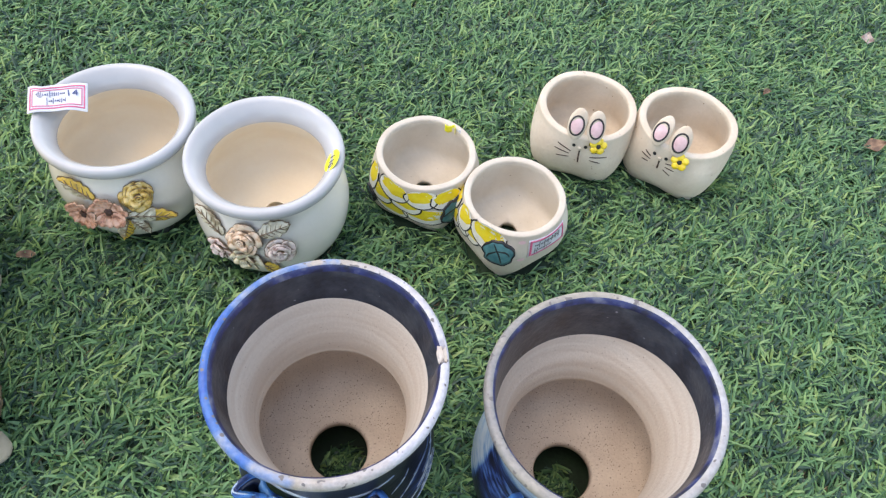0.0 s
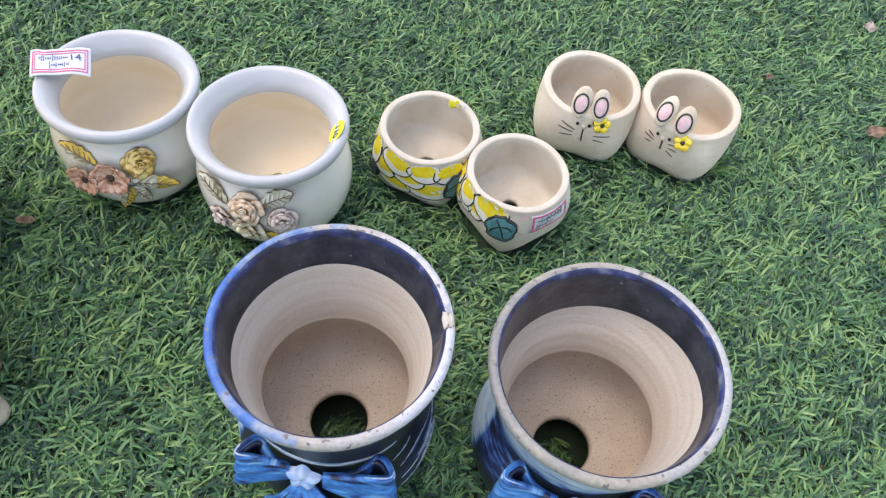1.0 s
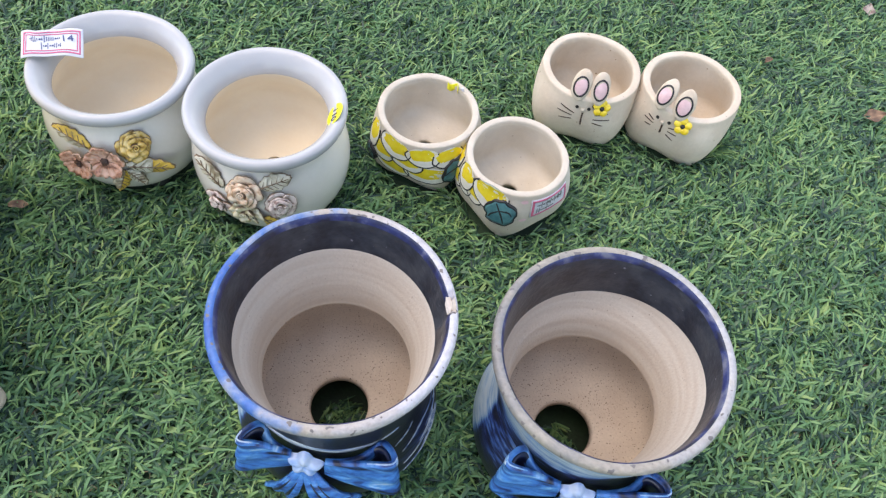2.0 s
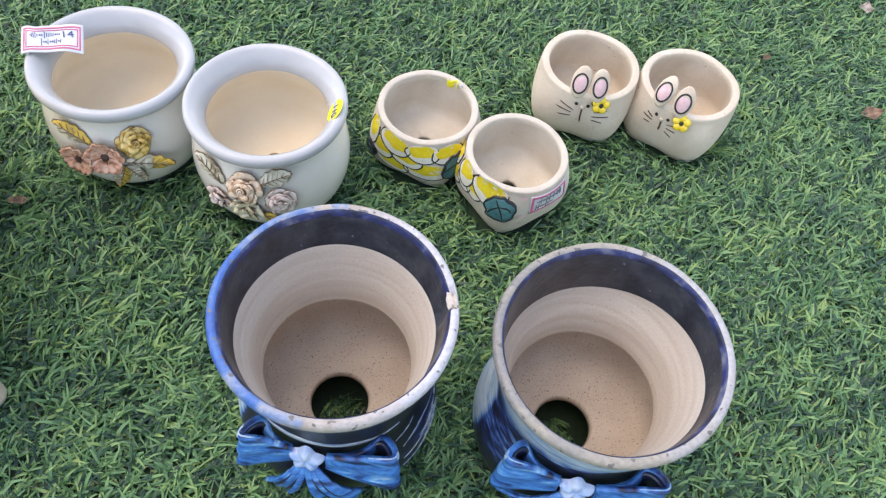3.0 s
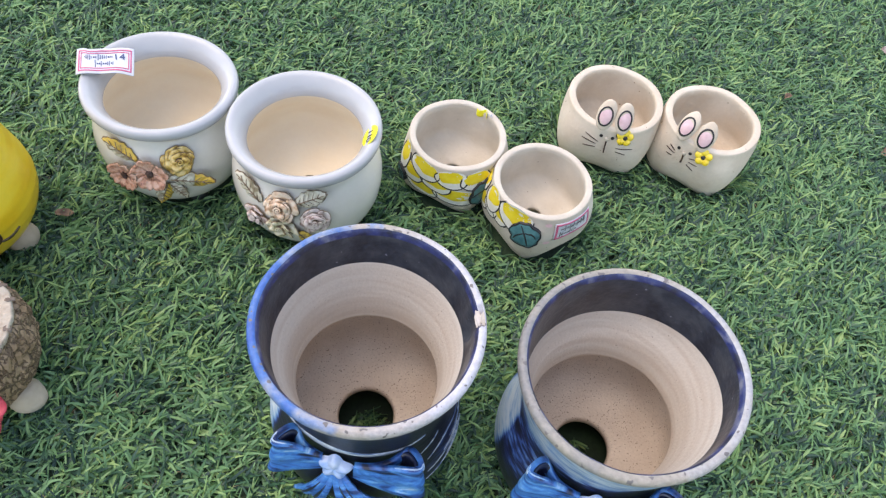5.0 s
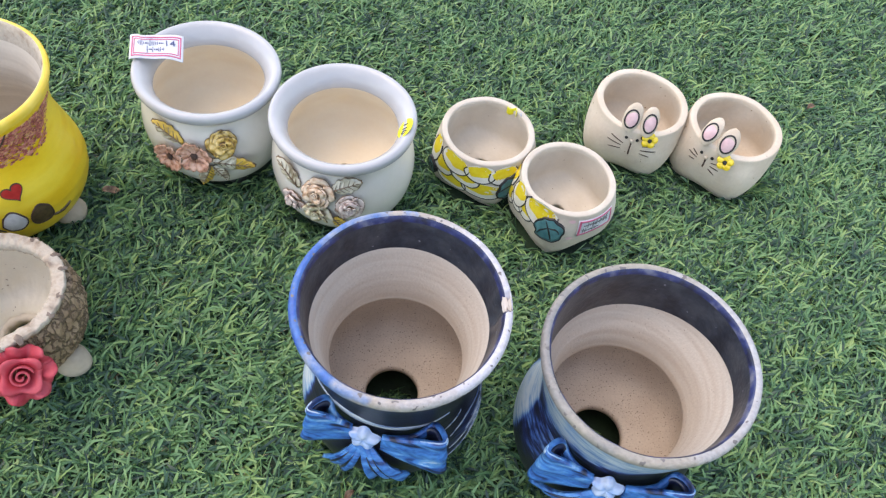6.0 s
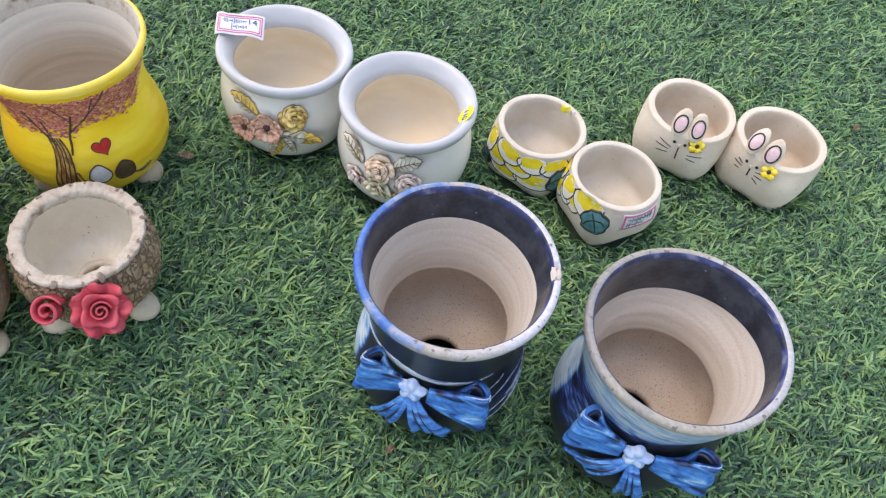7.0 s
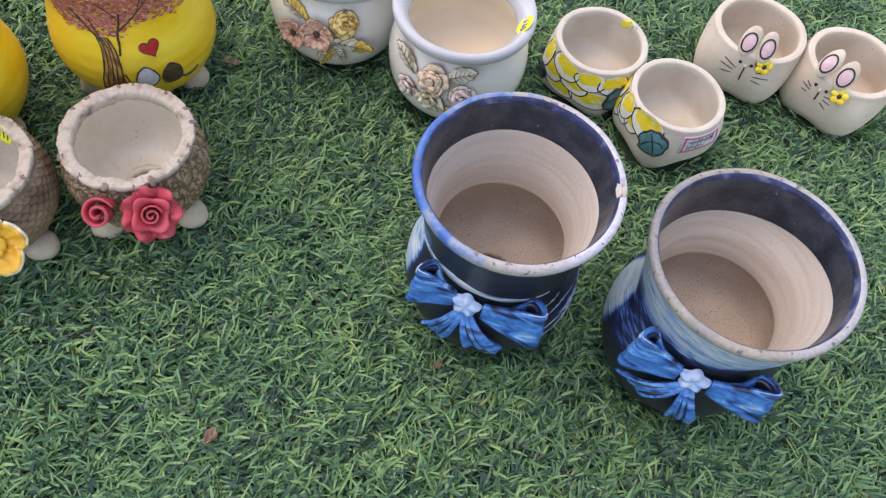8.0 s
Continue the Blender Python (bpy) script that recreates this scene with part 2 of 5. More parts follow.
BARK_INSIDE = material("cream_inside_glaze", [(0.70, 0.63, 0.50), (0.78, 0.72, 0.60)], 0.35, 24, bump=0.25, bump_scale=260, fine=0.06, coat=0.15, specks=((0.36, 0.29, 0.22), 300, 0.74))
NOTCH = material("notch_stain", [(0.15, 0.105, 0.08), (0.26, 0.195, 0.15)], 0.8, 90, bump=0.5, bump_scale=300)
ROSE_RED = material("matte_red", [(0.46, 0.040, 0.060), (0.56, 0.075, 0.095)], 0.55, 60, bump=0.15, bump_scale=300, fine=0.06)
FLOWER_GOLD = material("golden_glaze", [(0.62, 0.30, 0.015), (0.78, 0.46, 0.05)], 0.4, 70, fine=0.08)
FLOWER_EDGE = material("pale_edge", [(0.68, 0.58, 0.38), (0.75, 0.68, 0.52)], 0.45, 90)
PINK = material("washed_pink", [(0.30, 0.13, 0.08), (0.64, 0.30, 0.19), (0.74, 0.44, 0.32)], 0.36, 210, bump=0.3, bump_scale=500, low=0.36, high=0.58)
PEACH = material("washed_peach", [(0.42, 0.25, 0.14), (0.72, 0.49, 0.33), (0.80, 0.64, 0.49)], 0.36, 210, bump=0.3, bump_scale=500, low=0.36, high=0.58)
MAUVE = material("washed_mauve", [(0.30, 0.19, 0.16), (0.64, 0.50, 0.45), (0.74, 0.63, 0.56)], 0.36, 210, bump=0.3, bump_scale=500, low=0.36, high=0.58)
OCHRE = material("washed_yellow", [(0.34, 0.18, 0.04), (0.70, 0.45, 0.11), (0.78, 0.57, 0.24)], 0.36, 210, bump=0.3, bump_scale=500, low=0.36, high=0.58)
PALE_YELLOW = material("washed_pale_yellow", [(0.34, 0.27, 0.14), (0.62, 0.54, 0.34), (0.70, 0.64, 0.48)], 0.36, 210, bump=0.3, bump_scale=500, low=0.36, high=0.58)
WASH = material("brown_wash", [(0.14, 0.085, 0.05), (0.30, 0.21, 0.13)], 0.45, 200)
LEAF_WASH = material("washed_leaf", [(0.34, 0.22, 0.06), (0.66, 0.42, 0.06), (0.74, 0.50, 0.09)], 0.4, 70, bump=0.4, bump_scale=400, low=0.35, high=0.62)
LEAF_GREY = material("washed_grey_leaf", [(0.28, 0.22, 0.13), (0.56, 0.51, 0.37), (0.68, 0.64, 0.51)], 0.4, 110, bump=0.4, bump_scale=400, low=0.35, high=0.62)
INK = material("black_line", [(0.012, 0.012, 0.014), (0.025, 0.022, 0.022)], 0.5, 200)
BROWN_INK = material("brown_line", [(0.05, 0.025, 0.018), (0.09, 0.045, 0.03)], 0.55, 200)
PETAL_WHITE = material("petal_white", [(0.78, 0.75, 0.65), (0.84, 0.81, 0.73)], 0.4, 90)
PETAL_YELLOW = material("petal_yellow", [(0.84, 0.61, 0.02), (0.88, 0.70, 0.05)], 0.38, 160, fine=0.06)
TEAL = material("teal_leaf", [(0.03, 0.135, 0.155), (0.085, 0.25, 0.26)], 0.35, 120, fine=0.1)
EAR_PINK = material("ear_pink", [(0.70, 0.45, 0.46), (0.76, 0.53, 0.54)], 0.4, 120)
BUTTON_YELLOW = material("button_yellow", [(0.76, 0.52, 0.02), (0.84, 0.64, 0.06)], 0.3, 150, coat=0.3)
HEART_RED = material("heart_red", [(0.42, 0.012, 0.012), (0.55, 0.03, 0.025)], 0.4, 160)
SHAPE_WHITE = material("painted_white", [(0.62, 0.60, 0.55), (0.74, 0.72, 0.67)], 0.5, 200)
SHAPE_BROWN = material("painted_brown", [(0.06, 0.035, 0.015), (0.12, 0.075, 0.03)], 0.5, 260, fine=0.2)
TRUNK = material("painted_trunk", [(0.16, 0.06, 0.02), (0.42, 0.22, 0.05), (0.62, 0.40, 0.08)], 0.5, 60, (6, 6, 0.8))
FOLIAGE = islands("painted_foliage", [(0.0, (0.26, 0.06, 0.05)), (0.4, (0.48, 0.12, 0.095)), (0.75, (0.62, 0.22, 0.165)), (1.0, (0.74, 0.42, 0.20))], 0.55)
PAPER = material("label_paper", [(0.60, 0.61, 0.65), (0.66, 0.67, 0.70)], 0.5, 40, fine=0.02)
LABEL_PINK = material("label_pink", [(0.62, 0.10, 0.20), (0.70, 0.16, 0.27)], 0.5, 90)
STICKER = material("yellow_sticker", [(0.84, 0.76, 0.02), (0.88, 0.82, 0.05)], 0.4, 90)
PEN = material("pen_ink", [(0.03, 0.05, 0.16), (0.06, 0.08, 0.2)], 0.5, 90)
DRY_PALE = material("pale_dry_leaf", [(0.20, 0.14, 0.11), (0.42, 0.34, 0.29), (0.50, 0.42, 0.37)], 0.7, 90, bump=0.4, bump_scale=300)
DRY = material("dry_leaf", [(0.12, 0.07, 0.045), (0.27, 0.16, 0.095), (0.40, 0.28, 0.18)], 0.7, 90, bump=0.4, bump_scale=300)


def crackled(name, dark, pale, size, stretch):
    """Cracked bark-like clay: tan plates, dark joints that are sunk."""
    m = material(name, pale, 0.65, 60, bump=0.3, bump_scale=400, fine=0.15)
    nt = m.node_tree
    bsdf = nt.nodes["Principled BSDF"]
    base = bsdf.inputs["Base Color"].links[0].from_socket
    co = nt.nodes.new("ShaderNodeTexCoord")
    mp = nt.nodes.new("ShaderNodeMapping")
    mp.inputs["Scale"].default_value = stretch
    nt.links.new(co.outputs["Object"], mp.inputs[0])
    nz = nt.nodes.new("ShaderNodeTexNoise")
    nz.inputs["Scale"].default_value, nz.inputs["Detail"].default_value = 130, 3
    nt.links.new(mp.outputs[0], nz.inputs["Vector"])
    warp = nt.nodes.new("ShaderNodeVectorMath")
    warp.operation = "MULTIPLY_ADD"
    warp.inputs[1].default_value = (0.020, 0.020, 0.020)
    nt.links.new(nz.outputs["Color"], warp.inputs[0])
    nt.links.new(mp.outputs[0], warp.inputs[2])
    vo = nt.nodes.new("ShaderNodeTexVoronoi")
    vo.feature = "DISTANCE_TO_EDGE"
    vo.inputs["Scale"].default_value = size
    nt.links.new(warp.outputs[0], vo.inputs["Vector"])
    cut = nt.nodes.new("ShaderNodeMapRange")
    cut.inputs["From Min"].default_value, cut.inputs["From Max"].default_value = 0.01, 0.13
    nt.links.new(vo.outputs["Distance"], cut.inputs["Value"])
    mix = nt.nodes.new("ShaderNodeMix")
    mix.data_type = "RGBA"
    mix.inputs[6].default_value = (*dark, 1)
    nt.links.new(cut.outputs[0], mix.inputs[0])
    nt.links.new(base, mix.inputs[7])
    nt.links.new(mix.outputs[2], bsdf.inputs["Base Color"])
    bp = nt.nodes.new("ShaderNodeBump")
    bp.inputs["Strength"].default_value, bp.inputs["Distance"].default_value = 1.0, 0.0018
    nt.links.new(cut.outputs[0], bp.inputs["Height"])
    nt.links.new(bp.outputs[0], bsdf.inputs["Normal"])
    return m


BARK = crackled("cracked_bark_clay", (0.17, 0.108, 0.062), [(0.26, 0.165, 0.09), (0.34, 0.23, 0.135)], 120, (1, 1, 0.7))
SCALE_CLAY = material("scaled_brown_clay", [(0.14, 0.085, 0.05), (0.22, 0.142, 0.082), (0.28, 0.19, 0.115)], 0.6, 60, bump=0.3, bump_scale=400, fine=0.12)


# ---- mesh helpers ----
def mesh_object(name, bm, mats, parent=None, label="", smooth=True):
    me = bpy.data.meshes.new(name)
    bm.normal_update()
    bm.to_mesh(me)
    bm.free()
    for m in mats if isinstance(mats, (list, tuple)) else [mats]:
        me.materials.append(m)
    if smooth:
        me.polygons.foreach_set("use_smooth", [True] * len(me.polygons))
    ob = new(name, me)
    ob.parent = parent
    if label:
        tagged(ob, label)
    return ob


def part(name, bm, mats, parent, label="", smooth=True):
    return mesh_object(name, bm, mats, parent, label, smooth)


def thing(name, x, y, label, category, group="", turn=0.0, z=0.0):
    ob = new(name)
    ob.empty_display_size = 0.02
    ob.matrix_world = pose(x, y, z, 0, 0, turn)
    return tagged(ob, label, category, group)


def spline(points, k=5):
    """Points on a smooth curve through the given ones."""
    p = [Vector(q) for q in points]
    out = []
    for i in range(len(p) - 1):
        a, b, c, d = p[max(i - 1, 0)], p[i], p[i + 1], p[min(i + 2, len(p) - 1)]
        for j in range(k):
            t = j / k
            out.append(0.5 * (2 * b + (c - a) * t + (2 * a - 5 * b + 4 * c - d) * t * t + (3 * b - a - 3 * c + d) * t ** 3))
    return out + [p[-1]]


def lathe(sections, n=120, shape=None):
    """A closed turned body. sections: rows of points (r, z) with a material index each; the last joins the first."""
    bm = bmesh.new()
    rows, slots = [], []
    for pts, slot in sections:
        for q in pts:
            rows.append(q)
            slots.append(slot)
    rings = []
    for q in rows:
        ring = []
        for i in range(n):
            th = 2 * math.pi * i / n
            r, z = q[0], q[1]
            if shape:
                r, z = shape(th, r, z)
            ring.append(bm.verts.new((r * math.cos(th), r * math.sin(th), z)))
        rings.append(ring)
    for k in range(len(rings)):
        a, b = rings[k], rings[(k + 1) % len(rings)]
        for i in range(n):
            f = bm.faces.new((a[i], a[(i + 1) % n], b[(i + 1) % n], b[i]))
            f.material_index = slots[k]
    return bm


class Skin:
    """The outside of a turned body, for what lies on it: angle in degrees and height."""

    def __init__(self, profile, shape=None):
        self.z, self.r, self.shape = [q[1] for q in profile], [q[0] for q in profile], shape

    def at(self, deg, z, off=0.0):
        th = radians(deg)
        r = float(np.interp(z, self.z, self.r))
        if self.shape:
            r, z = self.shape(th, r, z)
        slope = float(np.interp(z + 0.002, self.z, self.r) - np.interp(z - 0.002, self.z, self.r)) / 0.004
        nr, nz = 1 / math.hypot(1, slope), -slope / math.hypot(1, slope)
        return Vector(((r + off * nr) * math.cos(th), (r + off * nr) * math.sin(th), z + off * nz))

    def basis(self, deg, z, off=0.0):
        """A pose on the skin: x to the right as seen from outside, y up along it, z outwards."""
        o = self.at(deg, z, off)
        up = (self.at(deg, z + 0.002) - self.at(deg, z - 0.002)).normalized()
        right = (self.at(deg + 1.5, z) - self.at(deg - 1.5, z)).normalized()
        outward = right.cross(up).normalized()
        up = outward.cross(right)
        return Matrix((right, up, outward)).transposed().to_4x4(), o

    def place(self, deg, z, off=0.0, spin=0.0):
        m, o = self.basis(deg, z, off)
        return Matrix.Translation(o) @ m @ Matrix.Rotation(radians(spin), 4, "Z")

    def on(self, deg, z, u, v, off):
        r = float(np.interp(z + v, self.z, self.r))
        return self.at(deg + math.degrees(u / r), z + v, off)


def patch(bm, skin, deg, z, outline, off=0.0005, rings=4):
    """A thin painted shape that follows the skin. outline: (right, up) in metres round its middle."""
    mid = bm.verts.new(skin.on(deg, z, 0, 0, off))
    last = None
    n = len(outline)
    for k in range(1, rings + 1):
        f = k / rings
        ring = [bm.verts.new(skin.on(deg, z, u * f, v * f, off)) for u, v in outline]
        for i in range(n):
            j = (i + 1) % n
            if last is None:
                bm.faces.new((mid, ring[i], ring[j]))
            else:
                bm.faces.new((last[i], ring[i], ring[j], last[j]))
        last = ring
    if off < 0.002:
        return bm
    edge = [bm.verts.new(skin.on(deg, z, u, v, -0.0008)) for u, v in outline]
    for i in range(n):
        j = (i + 1) % n
        bm.faces.new((last[i], edge[i], edge[j], last[j]))
    return bm


def stroke(bm, skin, deg, z, points, width, off=0.0009, closed=False, taper=False, k=5):
    """A painted or cut line that follows the skin."""
    pts = spline([(u, v, 0) for u, v in (points + [points[0]] if closed else points)], k)
    left, right = [], []
    n = len(pts)
    for i, p in enumerate(pts):
        d = pts[min(i + 1, n - 1)] - pts[max(i - 1, 0)]
        d = d.normalized() if d.length > 1e-9 else Vector((1, 0, 0))
        w = width / 2 * (math.sin(math.pi * (0.12 + 0.8 * i / (n - 1))) if taper else 0.85 + 0.3 * noise.noise(Vector((p.x * 300, p.y * 300, deg))))
        s = Vector((-d.y, d.x, 0)) * w
        for side, q in ((left, p + s), (right, p - s)):
            side.append((bm.verts.new(skin.on(deg, z, q.x, q.y, off)), bm.verts.new(skin.on(deg, z, q.x, q.y, -0.0008))))
    for i in range(n - 1):
        bm.faces.new((left[i][0], right[i][0], right[i + 1][0], left[i + 1][0]))
        bm.faces.new((left[i][1], left[i][0], left[i + 1][0], left[i + 1][1]))
        bm.faces.new((right[i][0], right[i][1], right[i + 1][1], right[i + 1][0]))
    return bm


def sheet(bm, fn, nu, nv, thick, m=Matrix()):
    """A curved sheet with thickness. fn(u, v), both 0 to 1."""
    grid = [[Vector(fn(i / nu, j / nv)) for j in range(nv + 1)] for i in range(nu + 1)]
    top, low = [], []
    for i in range(nu + 1):
        a, b = [], []
        for j in range(nv + 1):
            du = grid[min(i + 1, nu)][j] - grid[max(i - 1, 0)][j]
            dv = grid[i][min(j + 1, nv)] - grid[i][max(j - 1, 0)]
            nrm = du.cross(dv)
            nrm = nrm.normalized() if nrm.length > 1e-12 else Vector((0, 0, 1))
            a.append(bm.verts.new(m @ (grid[i][j] + nrm * thick / 2)))
            b.append(bm.verts.new(m @ (grid[i][j] - nrm * thick / 2)))
        top.append(a)
        low.append(b)
    for i in range(nu):
        for j in range(nv):
            bm.faces.new((top[i][j], top[i + 1][j], top[i + 1][j + 1], top[i][j + 1]))
            bm.faces.new((low[i][j], low[i][j + 1], low[i + 1][j + 1], low[i + 1][j]))
    for i in range(nu):
        bm.faces.new((top[i][0], low[i][0], low[i + 1][0], top[i + 1][0]))
        bm.faces.new((top[i][nv], top[i + 1][nv], low[i + 1][nv], low[i][nv]))
    for j in range(nv):
        bm.faces.new((top[0][j], top[0][j + 1], low[0][j + 1], low[0][j]))
        bm.faces.new((top[nu][j], low[nu][j], low[nu][j + 1], top[nu][j + 1]))
    return bm


def blob(bm, m, size, seed=0.0, rough=0.12, cuts=3):
    """A rounded uneven lump."""
    made = bmesh.ops.create_icosphere(bm, subdivisions=cuts, radius=1.0)["verts"]
    for v in made:
        k = 1 + rough * noise.noise(v.co * 1.4 + Vector((seed, seed * 2.3, 0)))
        v.co = m @ Vector((v.co.x * size[0] * k, v.co.y * size[1] * k, v.co.z * size[2] * k))
    return bm


def disc(bm, fn, rings=4, n=32):
    """A thin rounded cap: fn(f, angle), f from 0 in the middle to 1 at the edge."""
    mid, last = bm.verts.new(fn(0.0, 0.0)), None
    for k in range(1, rings + 1):
        ring = [bm.verts.new(fn(k / rings, 2 * math.pi * i / n)) for i in range(n)]
        for i in range(n):
            j = (i + 1) % n
            bm.faces.new((mid, ring[i], ring[j]) if last is None else (last[i], ring[i], ring[j], last[j]))
        last = ring
    return bm


def oval(a, b, n=28, wob=0.0, seed=0.0, tip=0.0):
    out = []
    for i in range(n):
        t = 2 * math.pi * i / n
        k = 1 + wob * noise.noise(Vector((math.cos(t) * 1.7 + seed, math.sin(t) * 1.7, seed)))
        out.append((a * k * math.cos(t) * (1 - tip * math.sin(t)), b * k * math.sin(t)))
    return out


def rose(bm, m, R, seed=0, layers=3, wave=0.12, tall=0.55, thick=0.0012):
    """A modelled rose: a coiled heart and rings of overlapping cupped petals."""
    rnd = random.Random(seed)
    turns = 1.7

    def coil(u, v):
        a = u * turns * 2 * math.pi
        r = R * (0.03 + 0.17 * u) * (1 + 0.25 * v)
        return (r * math.cos(a), r * math.sin(a), R * (0.10 + (tall + 0.06 - 0.05 * u) * v))
    sheet(bm, coil, 36, 4, thick, m)
    for k in range(layers):
        count = 3 + k if layers > 2 else 4 + 2 * k
        inner, outer = R * (0.14 + 0.17 * k), R * (0.36 + 0.64 * (k + 1) / layers)
        start = rnd.random() * 6.28
        for i in range(count):
            mid, half = start + 2 * math.pi * (i + 0.25 * rnd.random()) / count, 1.35 * math.pi / count
            ph, reach, curl = rnd.random() * 6.28, 0.84 + 0.26 * rnd.random(), 0.7 + 0.6 * rnd.random()

            def petal(u, v, mid=mid, half=half, ph=ph, reach=reach, curl=curl, k=k, inner=inner, outer=outer):
                s = 2 * u - 1
                a = mid + half * s * (0.8 + 0.2 * v)
                edge = math.sqrt(max(0.0, 1 - abs(s) ** 3.0))
                wv = 1 + wave * (math.sin(3.4 * s + ph) + 0.5 * math.sin(7 * s + 2 * ph)) * v * v
                r = inner + (outer * reach - inner) * v * (0.50 + 0.50 * edge) * wv
                lift = tall * R * (1.0 - 0.62 * k / max(1, layers - 1))
                z = R * 0.04 + lift * math.sin(min(2.6, v * (1.75 + 0.5 * curl))) + wave * 0.8 * R * math.sin(4.5 * s + ph) * v * v + 0.07 * R * s - 0.02 * R * k
                return (r * math.cos(a), r * math.sin(a), z)
            sheet(bm, petal, 14, 7, thick, m)
    return bm


def spiral_bud(bm, m, R, turns=2.1, tall=0.7, thick=0.002):
    """The rolled strip of clay in the heart of a modelled rose."""
    def roll(u, v):
        a = -u * turns * 2 * math.pi
        r = R * (0.10 + 0.86 * u) * (0.86 + 0.18 * v * v)
        return (r * math.cos(a), r * math.sin(a), R * (0.05 + (tall - 0.22 * u) * math.sin(1.7 * v) + 0.07 * math.sin(5 * a / turns) * u * v))
    return sheet(bm, roll, 64, 6, thick, m)


def ruffled_rose(bm, m, R, seed=0, waves=6, thick=0.002):
    """An open rose: a rolled heart, a collar round it and one wide ruffled skirt."""
    spiral_bud(bm, m @ Matrix.Translation((0, 0, 0.16 * R)), R * 0.40, 2.0, 1.5, thick)

    def skirt(u, v):
        a = 2 * math.pi * u
        w = math.sin(waves * a + seed) + 0.45 * math.sin((2 * waves + 1) * a + 1.7 * seed)
        r = R * (0.30 + 0.66 * v) * (1 + 0.06 * w * v * v)
        z = R * (0.02 + 0.42 * math.sin(1.9 * v) + 0.24 * math.sin(waves * a + seed + 1.3) * v ** 1.5 - 0.06 * v)
        return (r * math.cos(a), r * math.sin(a), z)
    sheet(bm, skirt, 96, 9, thick, m)

    def collar(u, v):
        a = 2 * math.pi * u
        w = math.sin(4 * a + 2 * seed)
        r = R * (0.22 + 0.42 * v) * (1 + 0.14 * w * v)
        return (r * math.cos(a), r * math.sin(a), R * (0.10 + 0.50 * math.sin(1.8 * v) + 0.10 * w * v))
    sheet(bm, collar, 60, 7, thick, m)
    return bm


def flat_flower(bm, m, R, seed=0, petals=5, thick=0.0011, cup=0.25, hole=0.08):
    """A five-petalled open flower with creased petals."""
    rnd = random.Random(seed)
    start = rnd.random() * 6.28
    for i in range(petals):
        mid, half, ph = start + 2 * math.pi * i / petals, 1.16 * math.pi / petals, rnd.random() * 6.28

        def petal(u, v, mid=mid, half=half, ph=ph):
            a = mid + half * (2 * u - 1) * (0.55 + 0.45 * v)
            edge = max(0.0, 1 - abs(2 * u - 1) ** 2.6) ** 0.5
            r = R * (hole + (1 - hole) * v * (0.62 + 0.38 * edge) * (1 + 0.06 * math.sin(7 * u + ph)))
            z = R * (0.10 + cup * v * v + 0.07 * math.cos(math.pi * 3 * (2 * u - 1)) * v - 0.12 * (2 * u - 1) ** 2 * v)
            return (r * math.cos(a), r * math.sin(a), z)
        sheet(bm, petal, 10, 6, thick, m)
    return bm


def leaf_relief(bm, m, length, width, seed=0, thick=0.0012, share=(0.0, 1.0), until=1.0, lift=0.0):
    """A modelled leaf with a midrib and side veins; it grows along its own x."""
    def leaf(u, v):
        w = width / 2 * math.sin(math.pi * min(1, u * 0.94 + 0.04)) ** 0.75 * (1 + 0.10 * math.sin(u * 26 + seed))
        s = 2 * (share[0] + (share[1] - share[0]) * v) - 1
        return (length * u, w * s, 0.0016 * (1 - abs(s)) + 0.0006 * math.sin(u * 34 - abs(s) * 6) + 0.0014 + lift)
    return sheet(bm, lambda u, v: leaf(u * until, v), 22, 8, thick, m)


def leaf_veins(bm, m, length, width):
    """Dark midrib and side veins for leaf_relief."""
    def line(a, b, w):
        sheet(bm, lambda u, v: (a[0] + (b[0] - a[0]) * u, a[1] + (b[1] - a[1]) * u + w * (v - 0.5) * (1.2 - u), 0.0041 - 0.0016 * abs(a[1] + (b[1] - a[1]) * u) / (width / 2)), 5, 1, 0.0007, m)
    line((0.03 * length, 0), (0.95 * length, 0), 0.0010)
    for k in range(5):
        x = length * (0.12 + 0.15 * k)
        reach = 0.40 * width * math.sin(math.pi * min(1, x / length + 0.12))
        for side in (-1, 1):
            line((x, 0), (x + 0.13 * length, side * reach), 0.0008)
    return bm


def words(name, body, size, m, mat, parent):
    """Flat lettering in the built-in font."""
    cu = bpy.data.curves.new(name, "FONT")
    cu.body, cu.size, cu.align_x, cu.align_y, cu.extrude = body, size, "CENTER", "CENTER", 0.00012
    tmp = new(name, cu)
    bpy.context.view_layer.update()
    me = bpy.data.meshes.new_from_object(tmp.evaluated_get(bpy.context.evaluated_depsgraph_get()))
    bpy.data.objects.remove(tmp)
    me.materials.clear()
    me.materials.append(mat)
    ob = new(name, me)
    ob.parent, ob.matrix_basis = parent, m
    return ob


# ---- ground ----
bm = bmesh.new()
bmesh.ops.create_grid(bm, x_segments=40, y_segments=40, size=60)
ground = mesh_object("ground", bm, BACKING)
ground.location = (0, 0, -0.0005)
tagged(ground, "green woven backing of artificial turf on level ground", "ground", kind="structure")

# where pots stand: middle x, y, radius without blades
STANDS = [(-0.083, 0.240, 0.053), (0.0937, 0.2275, 0.053), (-0.302, 0.514, 0.051), (-0.1635, 0.478, 0.051),
          (-0.0203, 0.5353, 0.048), (0.0655, 0.4851, 0.048), (0.1485, 0.609, 0.049), (0.2525, 0.592, 0.049)]
HOLES = [(-0.0795, 0.2405, 0.021), (0.0937, 0.2275, 0.021)]


